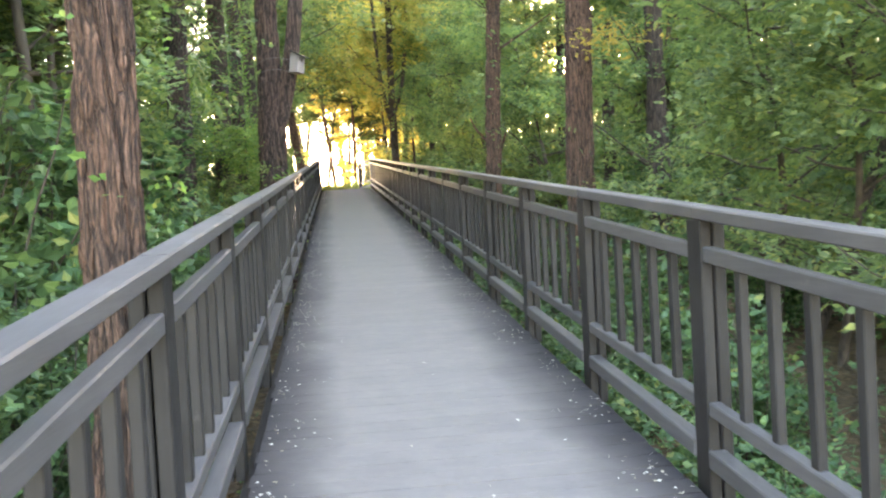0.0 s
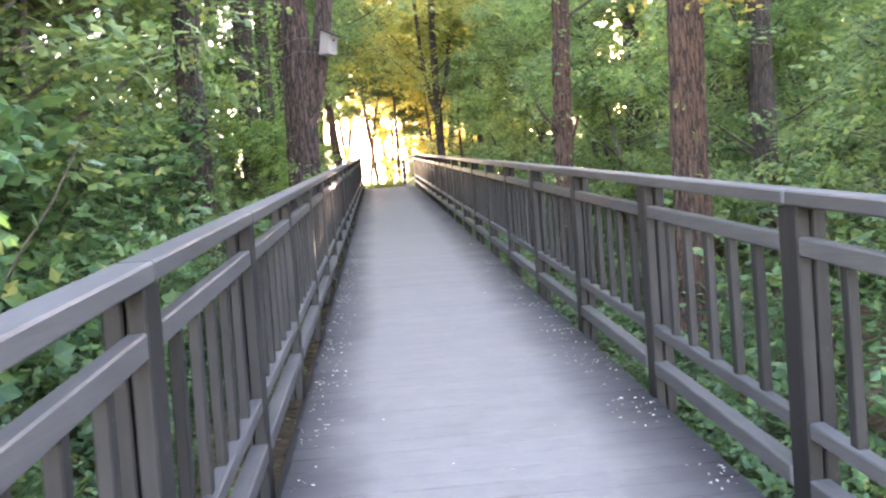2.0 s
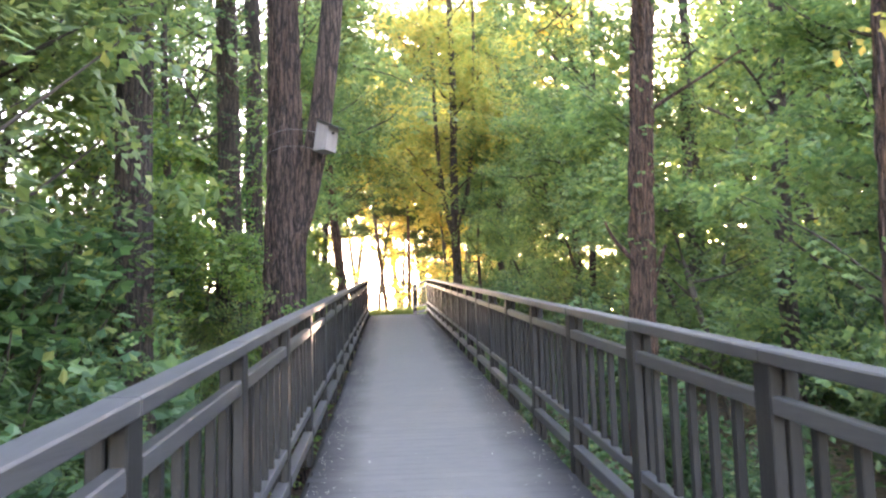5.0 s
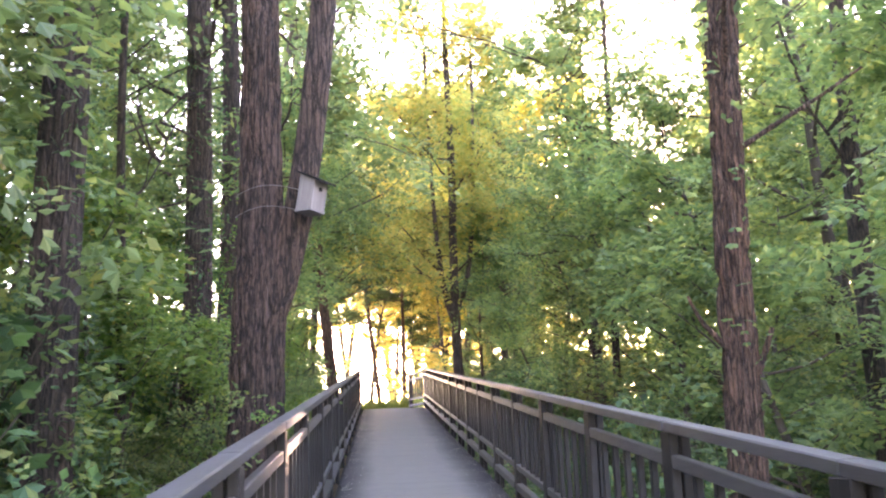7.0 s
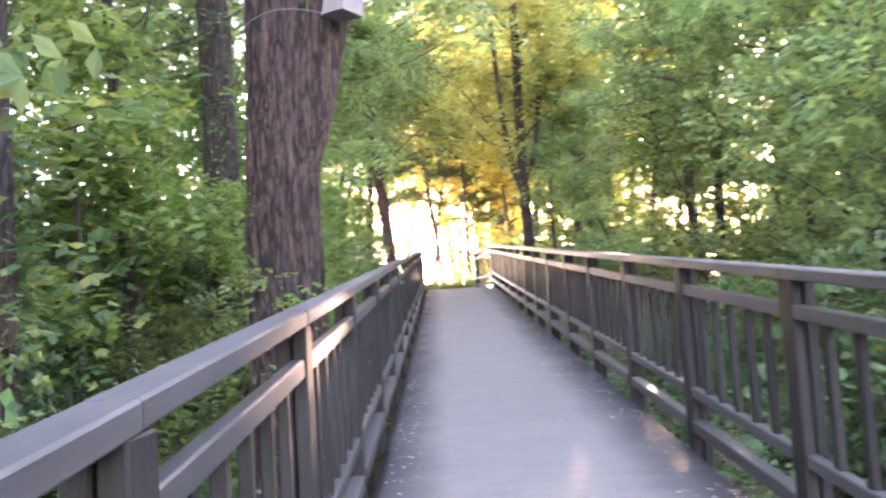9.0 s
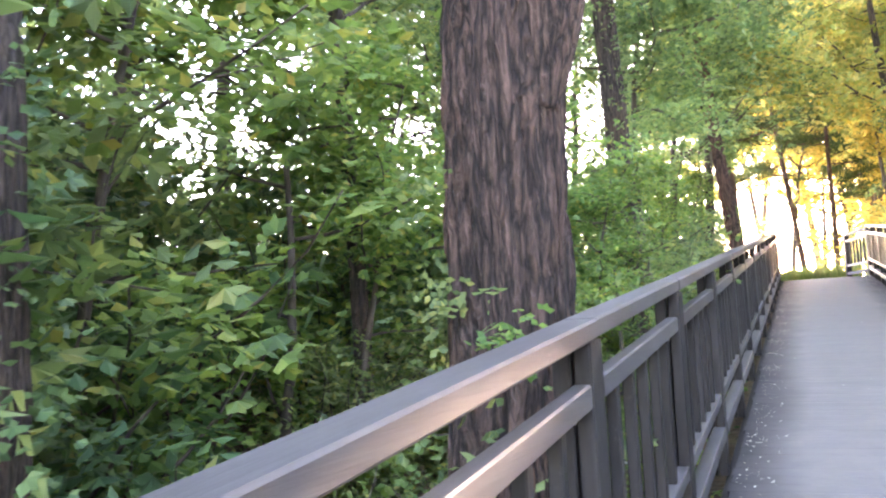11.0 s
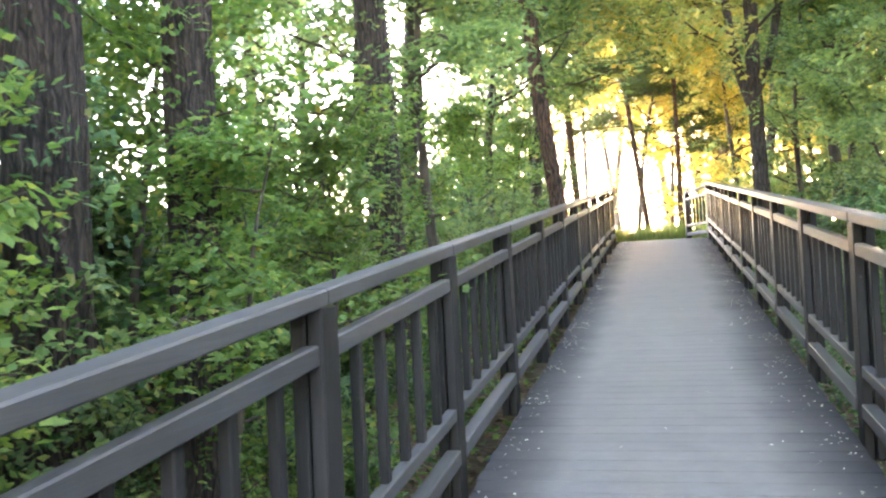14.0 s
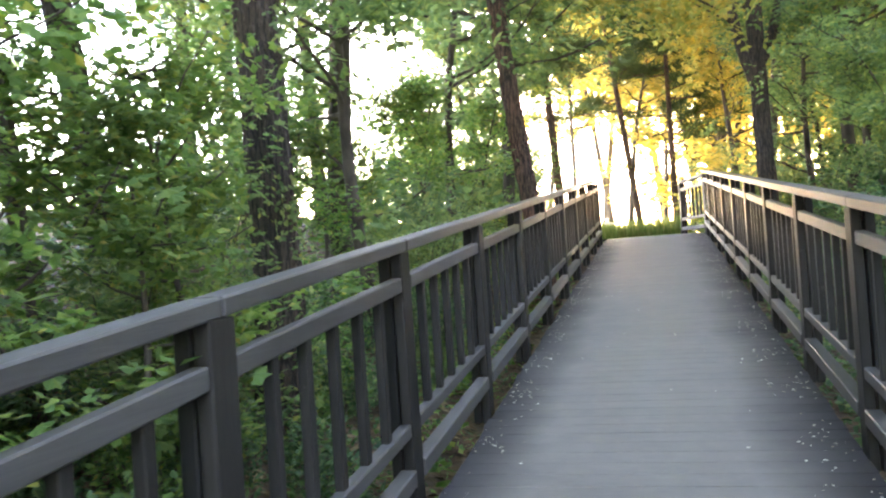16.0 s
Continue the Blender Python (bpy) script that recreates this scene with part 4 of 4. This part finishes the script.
blades("grass", 11000, lambda g: at(g.uniform(-3.4, 1.1), 35.2 + abs(g.normal(0, 1.2))), 0.46, GRASS, "tall bright grass growing at the end of the boardwalk", 91)
tufts("edge_weeds", 4200, lambda g: (lambda y, x: (x, y, deck_z(y) - abs(g.normal(0.02, 0.28)) - 0.35 * (x - 1.42)))(g.uniform(0, 30), 1.42 + abs(g.normal(0, 0.3))), 0.13, LEAF_DARK, "bright green weeds growing up beside the deck edge", "weeds", BROAD, 0.5, 92)
tufts("edge_weeds", 1500, lambda g: (lambda y, x: (x, y, deck_z(y) - 0.12 - abs(g.normal(0.02, 0.3)) + 0.25 * (-0.8 - x)))(g.uniform(0, 31), -0.82 - abs(g.normal(0, 0.35))), 0.11, LEAF_DARK, "green weeds growing below the railing", "weeds", BROAD, 0.5, 93)
FLAKE = (np.array([(0, 0, 0), (0.5, -0.3, 0.06), (1, 0, 0.02), (0.5, 0.35, 0.1)]), np.array([(0, 1, 2, 3)]))


def on_deck(g):
    side = g.random() < 0.5
    y = g.uniform(0.5, 33)
    if g.random() < 0.5:
        y = round(y / 0.9) * 0.9 + g.normal(0, 0.1)
    x = DECK_L + 0.02 + abs(g.normal(0, 0.1)) if side else DECK_R - 0.02 - abs(g.normal(0, 0.13))
    if g.random() < 0.06:
        x = g.uniform(DECK_L, DECK_R)
    return (x, y, deck_z(y) + 0.003)


tufts("petal_litter", 2300, on_deck, 0.019, LITTER, "dry pale petals and leaf bits scattered along the deck margins", "litter", FLAKE, 0.12, 94)
DEAD = leaf("dead_leaf", [(0.0, (0.09, 0.05, 0.03)), (0.6, (0.2, 0.12, 0.07)), (1.0, (0.32, 0.23, 0.14))], 0.1, 0.8)
tufts("dead_leaves", 9000, lambda g: at(-0.9 - g.exponential(2.0), g.uniform(6, 34), 0.02), 0.09, DEAD, "brown fallen leaves lying on the bank", "leaves", FLAKE, 0.3, 95)


def ivy(x, y, r0, z0, z1, n, seed, mat, label, lean=0.0):
    g = np.random.default_rng(seed)
    w = g.uniform(0, 6.28, n)
    h = z0 + (z1 - z0) * g.random(n) ** 1.3
    p = np.stack([x + lean * h + (r0 + 0.05 * g.random(n)) * np.cos(w), y + (r0 + 0.05 * g.random(n)) * np.sin(w), ground_z(x, y) + h], -1)
    tagged(new("ivy", sprays("ivy", p, g.uniform(0.08, 0.16, n), mat, BROAD, 0.7, np.array([x, y, 0]), seed)), label, "ivy", "ivy on trunks", kind="stuff")


ivy(-1.93, 21.5, 0.17, 0.2, 6.0, 900, 96, LEAF, "green ivy climbing the dark trunk", -0.03)
ivy(-2.2, 17.6, 0.21, 0.0, 5.5, 900, 97, LEAF_DARK, "dark ivy climbing the trunk", -0.01)
ivy(-2.27, 13.2, 0.2, 0.0, 5.0, 700, 98, LEAF_DARK, "dark ivy climbing the trunk")
ivy(-1.06, 14.42, 0.28, 0.1, 1.9, 130, 99, LEAF, "small bright ivy on the foot of the forked trunk")
ivy(2.15, 12.4, 0.13, 1.2, 4.2, 70, 111, LEAF, "green leaf sprouts on the slim trunk")
ivy(2.5, 9.1, 0.17, 0.6, 2.4, 50, 112, LEAF, "green leaf sprouts on the brown trunk")
ivy(-0.95, 3.85, 0.15, 2.2, 3.0, 16, 113, LEAF_LIGHT, "pale green leaf sprouts on the brown trunk")
for x, z, n, sd in ((-0.97, 2.35, 26, 131), (-1.24, 2.5, 24, 132), (-1.27, 2.85, 14, 133)):
    tufts("ivy", n, lambda g: (x + g.normal(0, 0.045), 14.15 - 0.04 * g.random() + 0.5 * abs(x + 1.06) ** 1.5, z + g.normal(0, 0.045)), 0.08, LEAF_LIGHT if sd == 131 else LEAF, "fresh green ivy leaves on the furrowed trunk", "ivy", BROAD, 0.8, sd)
ivy(-1.95, 18.5, 0.17, 0.3, 4.5, 850, 115, LEAF_LIGHT, "bright broad leaves hanging round the dark trunk", -0.02)
tufts("edge_weeds", 1600, lambda g: (lambda y, x: (x, y, deck_z(y) - 0.1 - abs(g.normal(0.1, 0.3))))(g.uniform(13, 31), -0.85 - abs(g.normal(0, 0.5))), 0.14, LEAF_LIGHT, "bright green weeds growing on the bank below the railing", "weeds", BROAD, 0.5, 121)
tufts("white_flowers", 160, lambda g: (lambda y, x: (x, y, deck_z(y) - 0.25 + g.uniform(-0.12, 0.15)))(g.uniform(13.5, 19.0), -1.05 - abs(g.normal(0, 0.25))), 0.028, LITTER, "small white flowers among the weeds on the bank", "flowers", FLAKE, 0.6, 114)


# ---- pale fence on the open ground beyond ----
PALE, _n, _l, _b = material("pale_grey_paint")
_t = node(_n, "TexNoise", Scale=6.0, Detail=4)
_r = ramp(_n, [(0.3, (0.5, 0.5, 0.49)), (0.7, (0.62, 0.62, 0.6))])
_l.new(_t.outputs[0], _r.inputs[0])
_l.new(_r.outputs[0], _b.inputs["Base Color"])
fence = thing("fence", Matrix(), "low pale grey fence standing on open ground far off", "fence")
fp = box_mesh("post", PALE, [(-0.06, 0.06, -0.06, 0.06, -0.2, 1.15)], 0, 0.008)
fr = box_mesh("rail", PALE, [(-0.44, 0.44, -0.025, 0.025, -0.04, 0.04)], 0, 0.006)
for k in range(8):
    x = -4.6 + k * 1.0
    z = ground_z(x, 52.0)
    share("post", fp, fence, Matrix.Translation((x, 52.0, z)))
    if k < 7:
        for h in (0.45, 0.95):
            share("rail", fr, fence, Matrix.Translation((x + 0.5, 52.0, (z + ground_z(x + 1.0, 52.0)) / 2 + h)))
